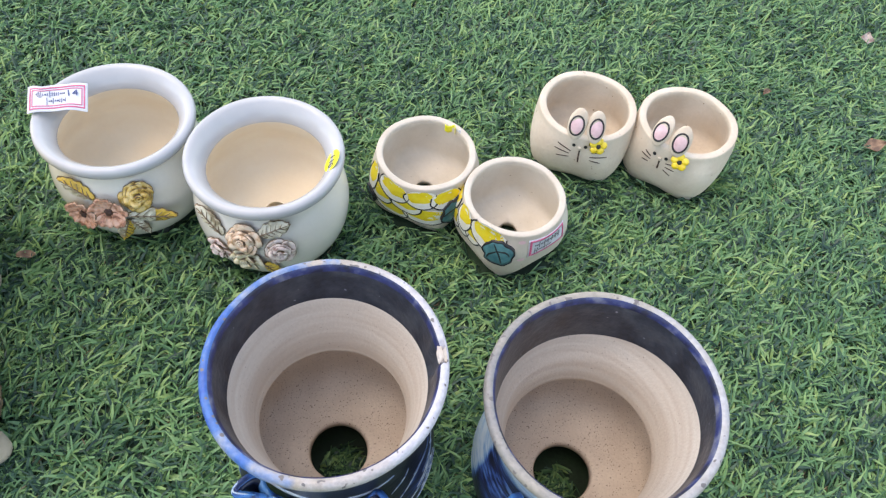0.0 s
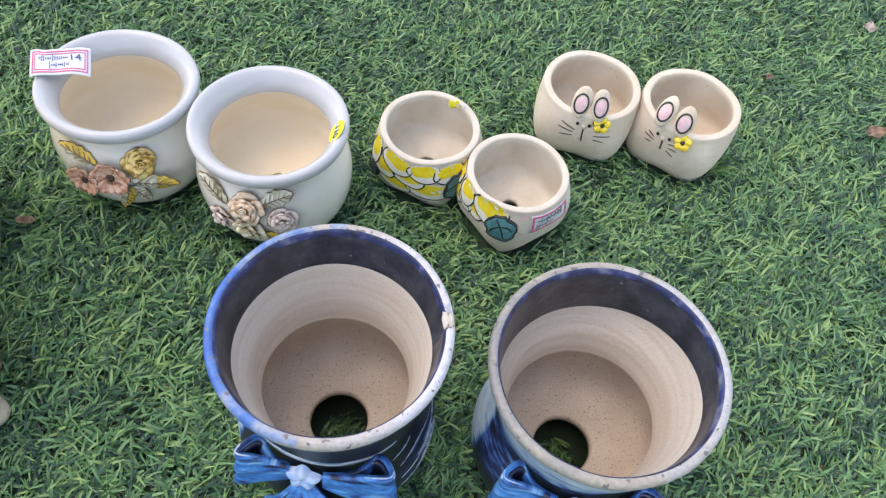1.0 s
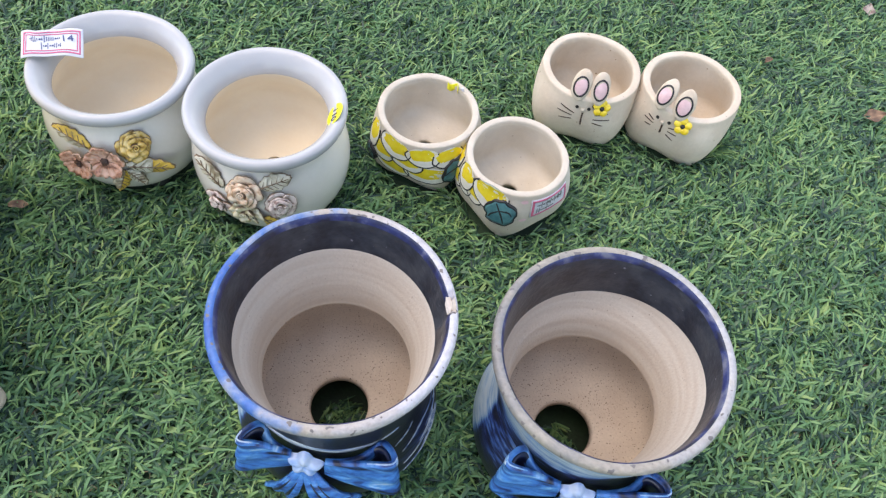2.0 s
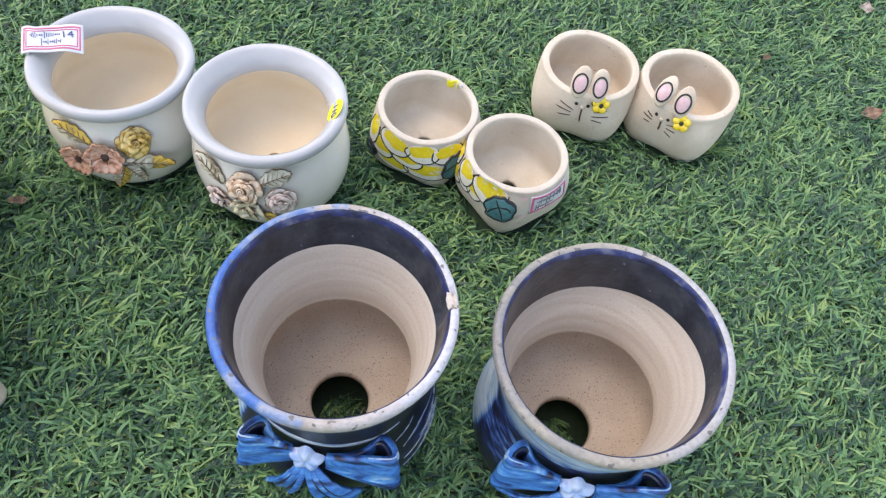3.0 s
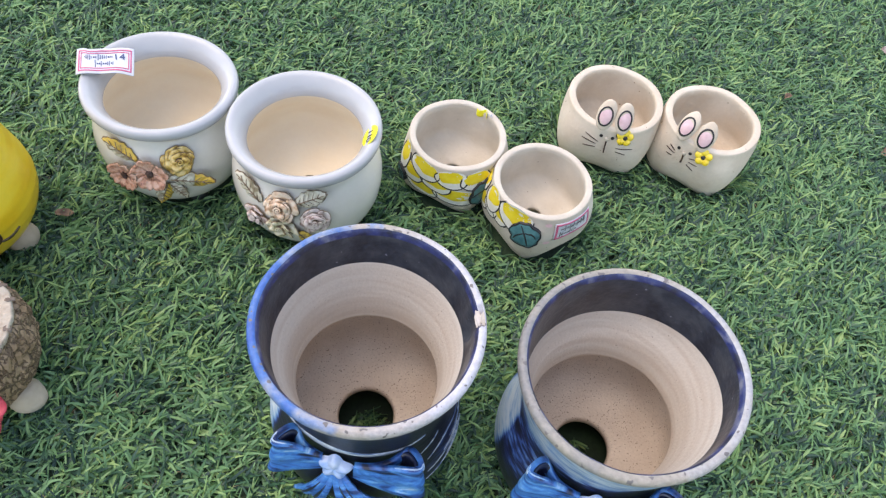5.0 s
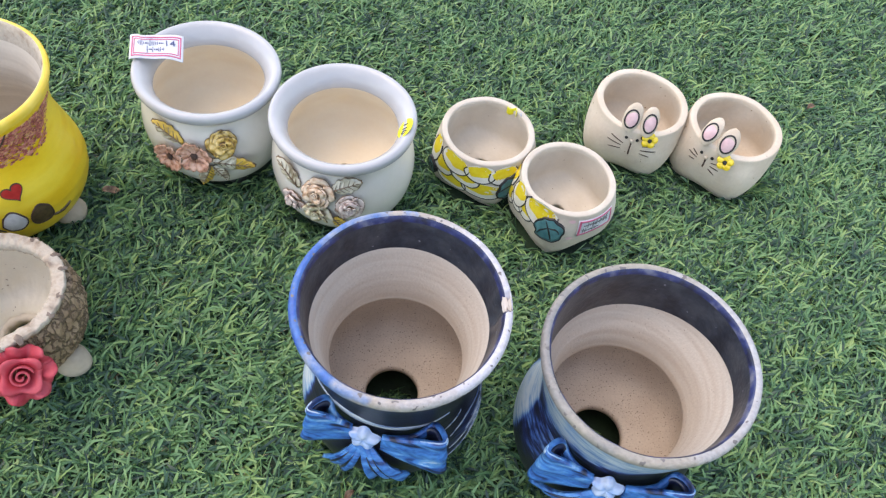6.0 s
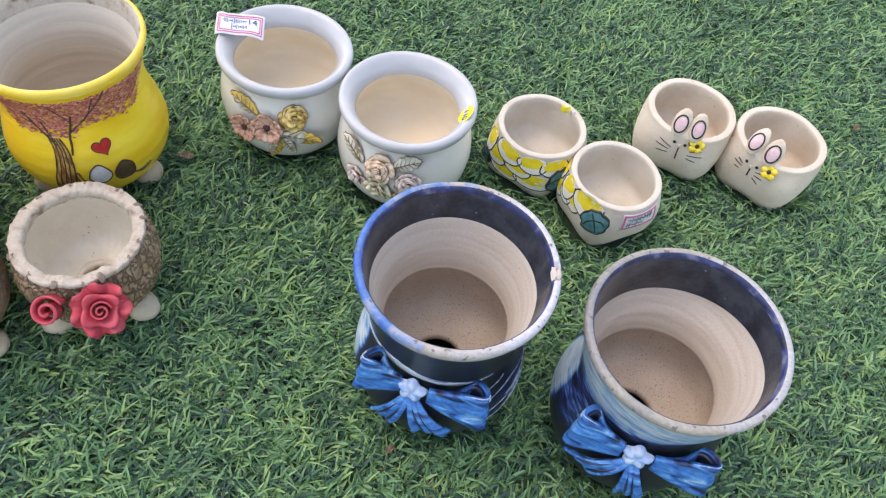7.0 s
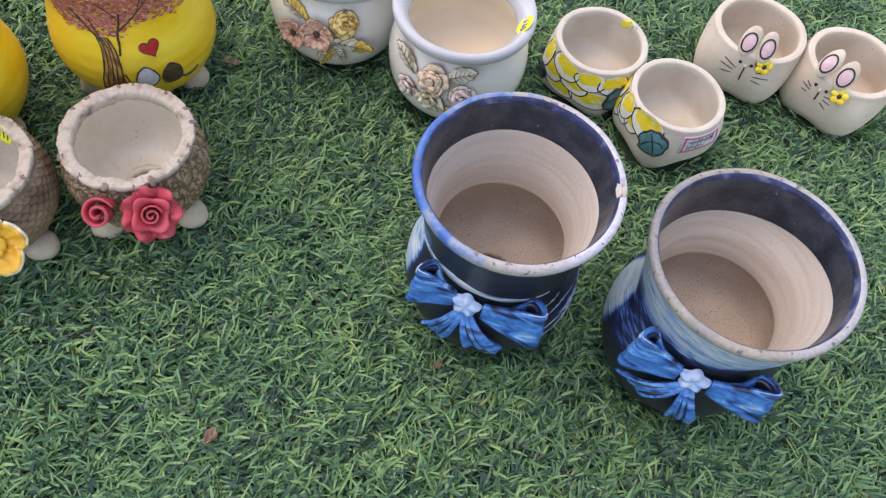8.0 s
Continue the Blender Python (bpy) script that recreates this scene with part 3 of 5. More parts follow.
def turf(name, count, box, seed, low, high, avoid=None, thin=1.0, mat=None, cluster=0.0026):
    rng = np.random.default_rng(seed)
    x0, x1, y0, y1 = box
    # tufts of blades
    tufts = count // 4
    tx, ty = rng.uniform(x0, x1, tufts), rng.uniform(y0, y1, tufts)
    x = np.repeat(tx, 4) + rng.normal(0, cluster, tufts * 4)
    y = np.repeat(ty, 4) + rng.normal(0, cluster, tufts * 4)
    drift = np.repeat(rng.uniform(0, 2 * math.pi, tufts), 4)
    az = 0.62 + 0.35 * np.sin(x * 9 + 2 * np.cos(y * 7)) + 0.25 * (drift - math.pi) + rng.normal(0, 0.55, len(x)) + np.where(rng.random(len(x)) < 0.28, math.pi, 0)
    length = rng.uniform(low, high, len(x))
    keep = np.ones(len(x), bool)
    if avoid:
        bx0, bx1, by0, by1 = avoid
        keep &= ~((x > bx0) & (x < bx1) & (y > by0) & (y < by1))
    for cx, cy, r in STANDS:
        dx, dy = x - cx, y - cy
        d = np.hypot(dx, dy)
        inside = d < r
        for hx, hy, hr in HOLES:
            inside &= np.hypot(x - hx, y - hy) > hr
        keep &= ~inside
        near = (d < r + 0.022) & (d >= r)
        az = np.where(near, np.arctan2(dy, dx) + rng.uniform(-1.4, 1.4, len(x)), az)
    for hx, hy, hr in HOLES:
        dx, dy = x - hx, y - hy
        within = np.hypot(dx, dy) < hr
        az = np.where(within, np.arctan2(-dy, -dx) + rng.uniform(-0.8, 0.8, len(x)), az)
        length = np.where(within, np.minimum(length, 0.015), length)
    x, y, az, length = x[keep], y[keep], az[keep], length[keep]
    n = len(x)
    a0, bend = rng.uniform(0.2, 0.9, n), rng.uniform(0.6, 1.8, n)
    sway, width = rng.normal(0, 0.45, n), rng.uniform(0.0018, 0.0030, n) * thin
    steps = [0.0, 0.36, 0.70, 1.0]
    px, pz, side, lean = np.zeros((n, 4)), np.zeros((n, 4)), np.zeros((n, 4)), a0
    for k in range(1, 4):
        ds = (steps[k] - steps[k - 1]) * length
        mid = a0 + bend * (steps[k] + steps[k - 1]) / 2
        px[:, k] = px[:, k - 1] + ds * np.sin(mid)
        pz[:, k] = np.maximum(pz[:, k - 1] + ds * np.cos(mid), 0.002)
        side[:, k] = sway * length * steps[k] ** 2
    ca, sa = np.cos(az)[:, None], np.sin(az)[:, None]
    wx = x[:, None] + px * ca - side * sa
    wy = y[:, None] + px * sa + side * ca
    twist = rng.normal(0, 0.5, n)[:, None]
    taper = np.array([0.75, 1.0, 0.92, 0.42])[None, :] * width[:, None] / 2
    ox, oy, oz = -sa * taper * np.cos(twist), ca * taper * np.cos(twist), taper * np.sin(twist)
    verts = np.zeros((n, 8, 3))
    for k in range(4):
        verts[:, 2 * k] = np.stack([wx[:, k] - ox[:, k], wy[:, k] - oy[:, k], pz[:, k] - oz[:, k]], 1)
        verts[:, 2 * k + 1] = np.stack([wx[:, k] + ox[:, k], wy[:, k] + oy[:, k], pz[:, k] + oz[:, k]], 1)
    base = (np.arange(n) * 8)[:, None]
    loops = (base + np.array([0, 1, 3, 2, 2, 3, 5, 4, 4, 5, 7, 6])[None, :]).ravel()
    starts = ((np.arange(n) * 12)[:, None] + np.array([0, 4, 8])[None, :]).ravel()
    totals = np.tile([4, 4, 4], n)
    me = bpy.data.meshes.new(name)
    me.vertices.add(n * 8)
    me.vertices.foreach_set("co", verts.ravel())
    me.loops.add(len(loops))
    me.loops.foreach_set("vertex_index", loops.astype(np.int32))
    me.polygons.add(len(starts))
    me.polygons.foreach_set("loop_start", starts.astype(np.int32))
    me.polygons.foreach_set("loop_total", totals.astype(np.int32))
    me.polygons.foreach_set("use_smooth", np.ones(len(starts), bool))
    me.update(calc_edges=True)
    me.materials.append(mat or TURF)
    return new(name, me)


NEAR_BOX = (-0.86, 0.84, -0.08, 1.10)
TURF_LABEL = "dense artificial turf of curved plastic blades in mixed greens"
tagged(turf("turf", 240000, NEAR_BOX, 3, 0.012, 0.023), TURF_LABEL, "artificial turf", kind="stuff")
tagged(turf("turf", 140000, (-2.1, 2.1, -1.2, 2.4), 5, 0.014, 0.026, NEAR_BOX, 1.5), TURF_LABEL, "artificial turf", kind="stuff")
tagged(turf("dry_thatch", 9000, NEAR_BOX, 8, 0.008, 0.014, None, 0.4, THATCH, 0.005), "thin curled tan fibres caught between the turf blades", "thatch", kind="stuff")


# ---- blue pots with a bow ----
B_OUT = [(0.0495, 0.0), (0.0520, 0.002), (0.0585, 0.012), (0.0680, 0.034), (0.0735, 0.060), (0.0720, 0.085), (0.0655, 0.106), (0.0628, 0.118),
         (0.0640, 0.135), (0.0675, 0.160), (0.0722, 0.180), (0.0752, 0.189)]
B_RIM = [(0.0766, 0.1915), (0.0772, 0.195), (0.0766, 0.198), (0.0748, 0.1998), (0.0722, 0.1998), (0.0704, 0.1980)]
B_BAND = [(0.0694, 0.194), (0.0684, 0.188), (0.0668, 0.178), (0.0650, 0.1680)]
B_IN = [(0.0648, 0.1674), (0.0600, 0.152), (0.0560, 0.138), (0.0532, 0.124), (0.0516, 0.1145)]
B_BELLY = [(0.0520, 0.1125), (0.0575, 0.1045), (0.0630, 0.093), (0.0660, 0.078), (0.0665, 0.062), (0.0640, 0.050)]
B_FLOOR = [(0.058, 0.0455), (0.045, 0.0445), (0.0245, 0.0445), (0.0228, 0.0430), (0.0222, 0.038), (0.024, 0.036), (0.050, 0.034), (0.0465, 0.006)]


def blue_pot(x, y, dent, flower_height, lean, seed, glaze, rim_mat, deep, label):
    pot = thing("plant_pot", x, y, label, "plant pot", "blue pots with a bow")

    def shape(th, r, z):
        k = 1 + 0.006 * noise.noise(Vector((math.cos(th) * 1.5 + seed, math.sin(th) * 1.5, z * 25)))
        inside = r < max(0.0605, 0.0565 + (z - 0.1145) * 0.235)
        if deep and 0.02 < z < 0.194 and inside:
            if z > 0.113:
                f = min(1.0, max(0.0, (0.1674 - z) / 0.0529))
                if z < 0.168:
                    r += 0.8 * (0.0516 + (z - 0.1145) * 0.2495 - r)
            else:
                f = math.exp(-((z - 0.113) / 0.028) ** 2)
            r, z = r + 0.0014 * f, z - 0.0100 * f
        if deep and 0.135 < z < 0.182:
            r += (0.0016 + (0.0 if inside else 0.0032 * (0.5 + 0.5 * math.cos(th - 0.7)))) * math.sin(math.pi * (z - 0.135) / 0.047)
        if deep and 0.110 < z < 0.194 and inside:
            f = math.sin(math.pi * (z - 0.110) / 0.084) ** 2
            d = (0.0020 - 0.0095 * math.cos(th) + 0.0100 * math.sin(th)) * f
            r, z = r + (0.0010 + 0.0012 * math.cos(th)) * f, z - d
        if deep and inside and 0.05 < z < 0.19:
            z -= 0.0050 * max(0.0, math.cos(th - 2.3)) ** 1.5 * math.exp(-((z - 0.104) / 0.016) ** 2)
        if deep and z > 0.12:
            z = 0.12 + (z - 0.12) * 0.875
        if z > 0.12:
            z += 0.9 * r * (lean[0] * math.cos(th) + lean[1] * math.sin(th)) * (z - 0.12) / 0.075
        if z > 0.176:
            z += 0.0012 * noise.noise(Vector((math.cos(th) * 2.2, math.sin(th) * 2.2, seed)))
            if dent is not None:
                gap = (th - radians(dent) + math.pi) % (2 * math.pi) - math.pi
                if abs(gap) < 0.12 and r < 0.0750:
                    z -= 0.0075 * math.cos(gap / 0.12 * math.pi / 2)
                    r += 0.0022 * math.cos(gap / 0.12 * math.pi / 2)
        return r * k, z
    outer = [tuple(p)[:2] for p in spline([(r, z, 0) for r, z in B_OUT], 4)]
    rim = [tuple(p)[:2] for p in spline([(r, z, 0) for r, z in B_RIM], 3)]
    inner = [tuple(p)[:2] for p in spline([(r, z, 0) for r, z in B_IN], 4)]
    low = [deep * (0.194 - z) / 0.0266 for r, z in B_BAND]
    band = [(r, z - d) for (r, z), d in zip(B_BAND, low)]
    inner = [(r, z - deep * f) for r, z in inner for f in (min(1.0, max(0.0, (z - 0.1150) / 0.0524)),)]
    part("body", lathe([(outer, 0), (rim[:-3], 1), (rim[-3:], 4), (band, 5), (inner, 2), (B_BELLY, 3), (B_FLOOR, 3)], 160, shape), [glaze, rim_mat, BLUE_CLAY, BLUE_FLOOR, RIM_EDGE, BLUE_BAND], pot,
         "blue and black brushed glaze, bare clay inside")
    skin = Skin(outer)
    mid = -100.0 if deep else -102.5
    # pale ring under the neck
    bm = bmesh.new()

    def ring(u, v):
        a = radians(mid + 115 * (u - 0.5))
        z = flower_height + 0.014 + 0.0035 * math.cos(3 * a) + (0.0150 - 0.010 * u + 0.002 * math.sin(9 * a + seed)) * math.sin(math.pi * (0.04 + 0.92 * u)) * (v - 0.5)
        r = float(np.interp(z, skin.z, skin.r)) + 0.0005 * math.sin(math.pi * v)
        return (r * math.cos(a), r * math.sin(a), z)
    if not deep:
        sheet(bm, ring, 60, 4, 0.0006)
        part("glaze_stroke", bm, GREY_BLUE, pot, "pale grey-blue brush stroke")
    rnd = random.Random(int(seed) + 40)
    strokes = [(rnd.uniform(-50, -22), rnd.uniform(14, 36), 0.034 + 0.0042 * k, rnd.uniform(0.0005, 0.0013), GREY_BLUE) for k in range(0 if deep else 17)]
    for first, length, z0, wide, paint in strokes:
        slope, phase = rnd.uniform(-0.002, 0.016), rnd.random() * 6

        def brush(u, v, first=first, length=length, z0=z0, wide=wide, slope=slope, phase=phase):
            a = radians(first + length * u)
            z = z0 + slope * u + 0.0015 * math.sin(4 * u + phase) + wide * (v - 0.5) * math.sin(math.pi * (0.06 + 0.88 * u)) * (1 + 0.35 * math.sin(23 * u + phase))
            r, z = shape(a, float(np.interp(z, skin.z, skin.r)), z)
            return ((r + 0.0004) * math.cos(a), (r + 0.0004) * math.sin(a), z)
        bm = bmesh.new()
        sheet(bm, brush, 30, 3, 0.0006)
        part("glaze_stroke", bm, paint, pot, "thin pale brush line")
    # bow loops: a band that runs out, turns and comes back
    for side, reach, drop in ((-1, 35, -0.014), (1, 41, -0.002)) if deep else ((-1, 27, -0.013), (1, 42, -0.005)):
        def loop(u, v, side=side, reach=reach, drop=drop, inset=0.0):
            s = math.sin(math.pi * u) ** 0.7
            a = radians(mid + side * (3 + reach * s * (1 - 0.5 * inset)))
            ripple = 0.0010 * math.sin(v * 13 + 5 * u) * s
            half = 0.0060 + (0.0140 if side < 0 else 0.0152) * max(0.3 * s, math.sin(math.pi * min(1.0, 1.32 * u))) ** 0.9
            z = flower_height - (drop + 0.0035) * s + half * (2 * v - 1) * (1 - inset)
            off = 0.0035 + 0.0070 * s + (0.0125 - 0.0260 * inset) * math.sin(2 * math.pi * u) * (0.14 + 1.05 * s ** 5) + 0.008 * s * (0.7 - v) + ripple
            r = float(np.interp(flower_height - 0.010 * s, skin.z, skin.r)) + off
            return (r * math.cos(a), r * math.sin(a), z)
        bm = bmesh.new()
        sheet(bm, lambda u, v, loop=loop: loop(0.03 + 0.94 * u, v), 56, 12, 0.0038)
        band = part("bow_loop", bm, RIBBON, pot, "bright blue brushed ribbon loop")
        # an inset dark sheet puts the shade of the hollow into colour
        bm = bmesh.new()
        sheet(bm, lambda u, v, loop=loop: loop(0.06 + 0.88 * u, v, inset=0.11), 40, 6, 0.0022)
        part("loop_hollow_shade", bm, RIBBON_DARK, band, "dark sheet that paints shade into the loop hollow")
        # the pale upper strip is a painted highlight; dark strips draw the creases
        for edge, wide, first, last, paint in ((0.935, 0.050, 0.10, 0.54, RIBBON_HIGHLIGHT), (0.60, 0.013, 0.03, 0.26, RIBBON_DARK), (0.50, 0.010, 0.05, 0.20, RIBBON_DARK),
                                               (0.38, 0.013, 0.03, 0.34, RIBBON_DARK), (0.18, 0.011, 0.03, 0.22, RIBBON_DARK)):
            bm = bmesh.new()

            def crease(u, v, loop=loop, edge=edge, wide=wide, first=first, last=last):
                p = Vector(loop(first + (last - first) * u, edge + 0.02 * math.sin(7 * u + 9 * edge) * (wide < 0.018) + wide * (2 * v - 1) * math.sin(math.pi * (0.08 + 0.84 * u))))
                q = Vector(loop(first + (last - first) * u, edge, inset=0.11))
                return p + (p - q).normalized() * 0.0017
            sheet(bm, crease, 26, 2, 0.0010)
            part("edge_highlight" if edge > 0.9 else "crease", bm, paint, band, "pale highlight painted along the upper edge" if edge > 0.9 else "")
    for aim, wide, drop in ((-25, 12.5, 0.034), (8, 8.5, 0.044)) if deep else ((-13, 9.0, 0.042), (18, 11.0, 0.038)):
        bm = bmesh.new()

        def tail(u, v, aim=aim, wide=wide, drop=drop):
            deg = mid + aim * u ** 0.9 + (2 * v - 1) * (3.0 + (wide - 3.0) * u)
            z = flower_height - 0.005 - drop * u - 0.003 * u * math.cos(9 * v)
            r = float(np.interp(z, skin.z, skin.r)) + 0.0035 + 0.004 * math.sin(math.pi * u) + 0.0035 * u * u + 0.0015 * math.cos(v * 6.28 * 2.5) * u
            a = radians(deg)
            return (r * math.cos(a), r * math.sin(a), z)
        sheet(bm, tail, 16, 20, 0.003)
        ribbon = part("bow_tail", bm, RIBBON, pot, "fluted blue ribbon end")
        for k in (-0.36, 0.30):
            bm = bmesh.new()

            def groove(u, v, k=k, tail=tail):
                p = Vector(tail(0.3 + 0.62 * u, 0.5 + 0.5 * k + 0.045 * (2 * v - 1) * math.sin(math.pi * (0.1 + 0.8 * u))))
                d = Vector((p.x, p.y, 0)).normalized()
                return p + d * 0.0019
            sheet(bm, groove, 12, 2, 0.0008)
            part("fold_line", bm, RIBBON_DARK, ribbon)
    m = skin.place(mid, flower_height, 0.0075)
    bm = bmesh.new()

    def blossom(f, t):
        r = 0.0132 * f * (0.86 + 0.14 * math.cos(5 * (t - 1.57)) + 0.03 * math.sin(3 * t + seed))
        dome = 0.0032 * (1 - f ** 6) - 0.0030 * f ** 8 + 0.0007 * math.cos(5 * (t - 1.57)) * f * (1 - f) * 4 - 0.0012 * math.exp(-(f / 0.25) ** 2)
        return m @ Vector((r * math.cos(t), 0.9 * r * math.sin(t), dome))
    disc(bm, blossom, 9, 60)
    part("bow_flower", bm, PALE_BLUE, pot, "pale blue modelled flower")
    if dent is not None:
        bm = bmesh.new()
        a = radians(dent)
        blob(bm, Matrix.Translation((0.0725 * math.cos(a), 0.0725 * math.sin(a), 0.1945)) @ Matrix.Rotation(a, 4, "Z"), (0.0026, 0.0080, 0.0022), 3, 0.5, 4)
        blob(bm, Matrix.Translation((0.0752 * math.cos(a - 0.03), 0.0752 * math.sin(a - 0.03), 0.1972)) @ Matrix.Rotation(a, 4, "Z"), (0.0016, 0.0050, 0.0015), 5, 0.5, 4)
        part("chip", bm, BARE_CLAY, pot, "pale chipped clay on the rim")
    return pot


blue_pot(-0.0825, 0.2395, 8.0, 0.113, (0.016, 0.020), 1.0, BLUE_GLAZE, RIM_BLUE, 0.0, "tall blue-black glazed pot with a chipped rim and a ribbon bow")
blue_pot(0.0937, 0.2272, None, 0.110, (0.055, 0.025), 7.0, PALE_STREAKS, RIM_TAN, 0.005, "tall blue-black pot with a worn beige rim and ribbon bow")

# ---- white pots with modelled flowers ----
W_OUT = [(0.038, 0.0085), (0.0455, 0.0095), (0.0540, 0.014), (0.0625, 0.024), (0.0685, 0.038), (0.0710, 0.053), (0.0712, 0.066), (0.0685, 0.082), (0.0635, 0.096), (0.0618, 0.103)]
W_RIM = [(0.0632, 0.107), (0.0680, 0.111), (0.0702, 0.1155), (0.0696, 0.1200), (0.0668, 0.1222), (0.0632, 0.1214), (0.0594, 0.1182), (0.0560, 0.1138), (0.0537, 0.1092), (0.0527, 0.1052)]
W_IN = [(0.0529, 0.1032), (0.0578, 0.091), (0.0640, 0.076), (0.0652, 0.062), (0.0610, 0.050), (0.052, 0.0415), (0.038, 0.0380), (0.0112, 0.0375), (0.0104, 0.036), (0.0104, 0.010), (0.034, 0.009)]


def white_pot(x, y, label, seed, lean=(0.0, 0.0)):
    pot = thing("plant_pot", x, y, label, "plant pot", "white pots with flowers")

    def shape(th, r, z):
        k = 1 + 0.006 * noise.noise(Vector((math.cos(th) * 1.2 + seed, math.sin(th) * 1.2, z * 15)))
        return r * k, z - r * (lean[0] * math.cos(th) + lean[1] * math.sin(th)) * z / 0.12
    outer = [tuple(p)[:2] for p in spline([(r, z, 0) for r, z in W_OUT], 4)]
    rim = [tuple(p)[:2] for p in spline([(r, z, 0) for r, z in W_RIM], 4)]
    inner = [tuple(p)[:2] for p in spline([(r, z, 0) for r, z in W_IN], 3)]
    part("body", lathe([(outer, 0), (rim, 1), (inner, 2)], 140, shape), [WHITE_BODY_LIFTED, WHITE_RIM_DIMMED, WHITE_INSIDE], pot)
    for k in range(3):
        bm = bmesh.new()
        a = radians(-56 + 120 * k)
        blob(bm, Matrix.Translation((0.043 * math.cos(a), 0.043 * math.sin(a), 0.0075)), (0.011, 0.011, 0.0078), k, 0.05, 3)
        part("foot", bm, DARK_FOOT, pot, "small dark foot")
    return pot, Skin(outer)


def relief(pot, skin, name, mat, deg, z, make, spin=0.0, label="", wash=False, veins=None):
    bm = bmesh.new()
    make(bm, skin.place(deg, z, 0.0004, spin))
    made = part(name, bm, mat, pot, label)
    if veins:
        part("vein", leaf_veins(bmesh.new(), skin.place(deg, z, 0.0004, spin), *veins), WASH, made)
    if wash:
        bm = bmesh.new()
        make(bm, skin.place(deg, z, -0.0001, spin) @ Matrix.Diagonal((1.028, 1.028, 1.0, 1)))
        part("brown_wash", bm, WASH, made, "brown glaze wash along the petal edges")
    return made


pot, skin = white_pot(-0.302, 0.514, "white glazed pot with modelled pink and yellow flowers", 2.0, (0.026, 0.024))
half_leaf = relief(pot, skin, "leaf", LEAF_WASH, -98, 0.085, lambda bm, m: leaf_relief(bm, m, 0.034, 0.015, 1), 150, "yellow and grey leaf", True, (0.034, 0.015))
relief(half_leaf, skin, "grey_wash", LEAF_GREY, -98, 0.085, lambda bm, m: leaf_relief(bm, m, 0.034, 0.015, 1, 0.0012, (0.5, 1.0), 0.95, 0.0003), 150)
half_leaf = relief(pot, skin, "leaf", LEAF_WASH, -77, 0.068, lambda bm, m: leaf_relief(bm, m, 0.040, 0.016, 2), -12, "grey leaf with a yellow tip", True, (0.040, 0.016))
relief(half_leaf, skin, "grey_wash", LEAF_GREY, -77, 0.068, lambda bm, m: leaf_relief(bm, m, 0.040, 0.016, 2, 0.0012, (0.0, 1.0), 0.55, 0.0003), -12)
half_leaf = relief(pot, skin, "leaf", LEAF_WASH, -79, 0.062, lambda bm, m: leaf_relief(bm, m, 0.028, 0.014, 3), -112, "small brown and yellow leaf", True, (0.028, 0.014))
relief(half_leaf, skin, "grey_wash", LEAF_GREY, -79, 0.062, lambda bm, m: leaf_relief(bm, m, 0.028, 0.014, 3, 0.0012, (0.0, 0.5), 0.9, 0.0003), -112)
relief(pot, skin, "leaf", LEAF_GREY, -77, 0.062, lambda bm, m: leaf_relief(bm, m, 0.024, 0.011, 4), -62, "", True, (0.024, 0.011))
flower = relief(pot, skin, "flower", PINK, -110, 0.065, lambda bm, m: flat_flower(bm, m, 0.0165, 4), 0, "dusty pink open flower", True)
relief(flower, skin, "flower_heart", BROWN_INK, -110, 0.065, lambda bm, m: blob(bm, m @ Matrix.Translation((0, 0, 0.003)), (0.0032, 0.0032, 0.002), 1, 0.6))
flower = relief(pot, skin, "flower", PINK, -89.5, 0.074, lambda bm, m: flat_flower(bm, m @ Matrix.Translation((0, 0, 0.0012)), 0.0175, 9), 0, "pink open flower", True)
relief(flower, skin, "flower_heart", BROWN_INK, -89.5, 0.074, lambda bm, m: blob(bm, m @ Matrix.Translation((0, 0, 0.004)), (0.0034, 0.0034, 0.002), 2, 0.6))
relief(pot, skin, "rose", OCHRE, -67, 0.086, lambda bm, m: rose(bm, m, 0.0150, 3, 3, 0.12, 0.40, 0.0011), 0, "yellow modelled rose", True)

pot, skin = white_pot(-0.1635, 0.478, "white glazed pot with modelled peach and mauve roses", 5.0)
relief(pot, skin, "leaf", LEAF_GREY, -116, 0.082, lambda bm, m: leaf_relief(bm, m, 0.034, 0.015, 5), 145, "grey-green leaf", True, (0.034, 0.015))
relief(pot, skin, "leaf", LEAF_GREY, -90, 0.089, lambda bm, m: leaf_relief(bm, m, 0.030, 0.016, 6), 26, "grey leaf", True, (0.030, 0.016))
relief(pot, skin, "leaf", LEAF_WASH, -88, 0.056, lambda bm, m: leaf_relief(bm, m, 0.022, 0.012, 7), -60, "", True, (0.022, 0.012))
relief(pot, skin, "rose", PALE_YELLOW, -101, 0.060, lambda bm, m: rose(bm, m, 0.0145, 8, 2, 0.16, 0.34, 0.0011), 0, "pale yellow modelled rose", True)
relief(pot, skin, "rose", MAUVE, -121, 0.062, lambda bm, m: rose(bm, m, 0.0126, 7, 2, 0.1, 0.42, 0.0011), 0, "small mauve rose", True)
relief(pot, skin, "rose", MAUVE, -77, 0.072, lambda bm, m: rose(bm, m, 0.0145, 6, 3, 0.1, 0.42, 0.0011), 0, "mauve modelled rose", True)
relief(pot, skin, "rose", PEACH, -101, 0.084, lambda bm, m: rose(bm, m @ Matrix.Translation((0, 0, 0.001)), 0.0155, 5, 3, 0.1, 0.42, 0.0011), 0, "peach modelled rose", True)


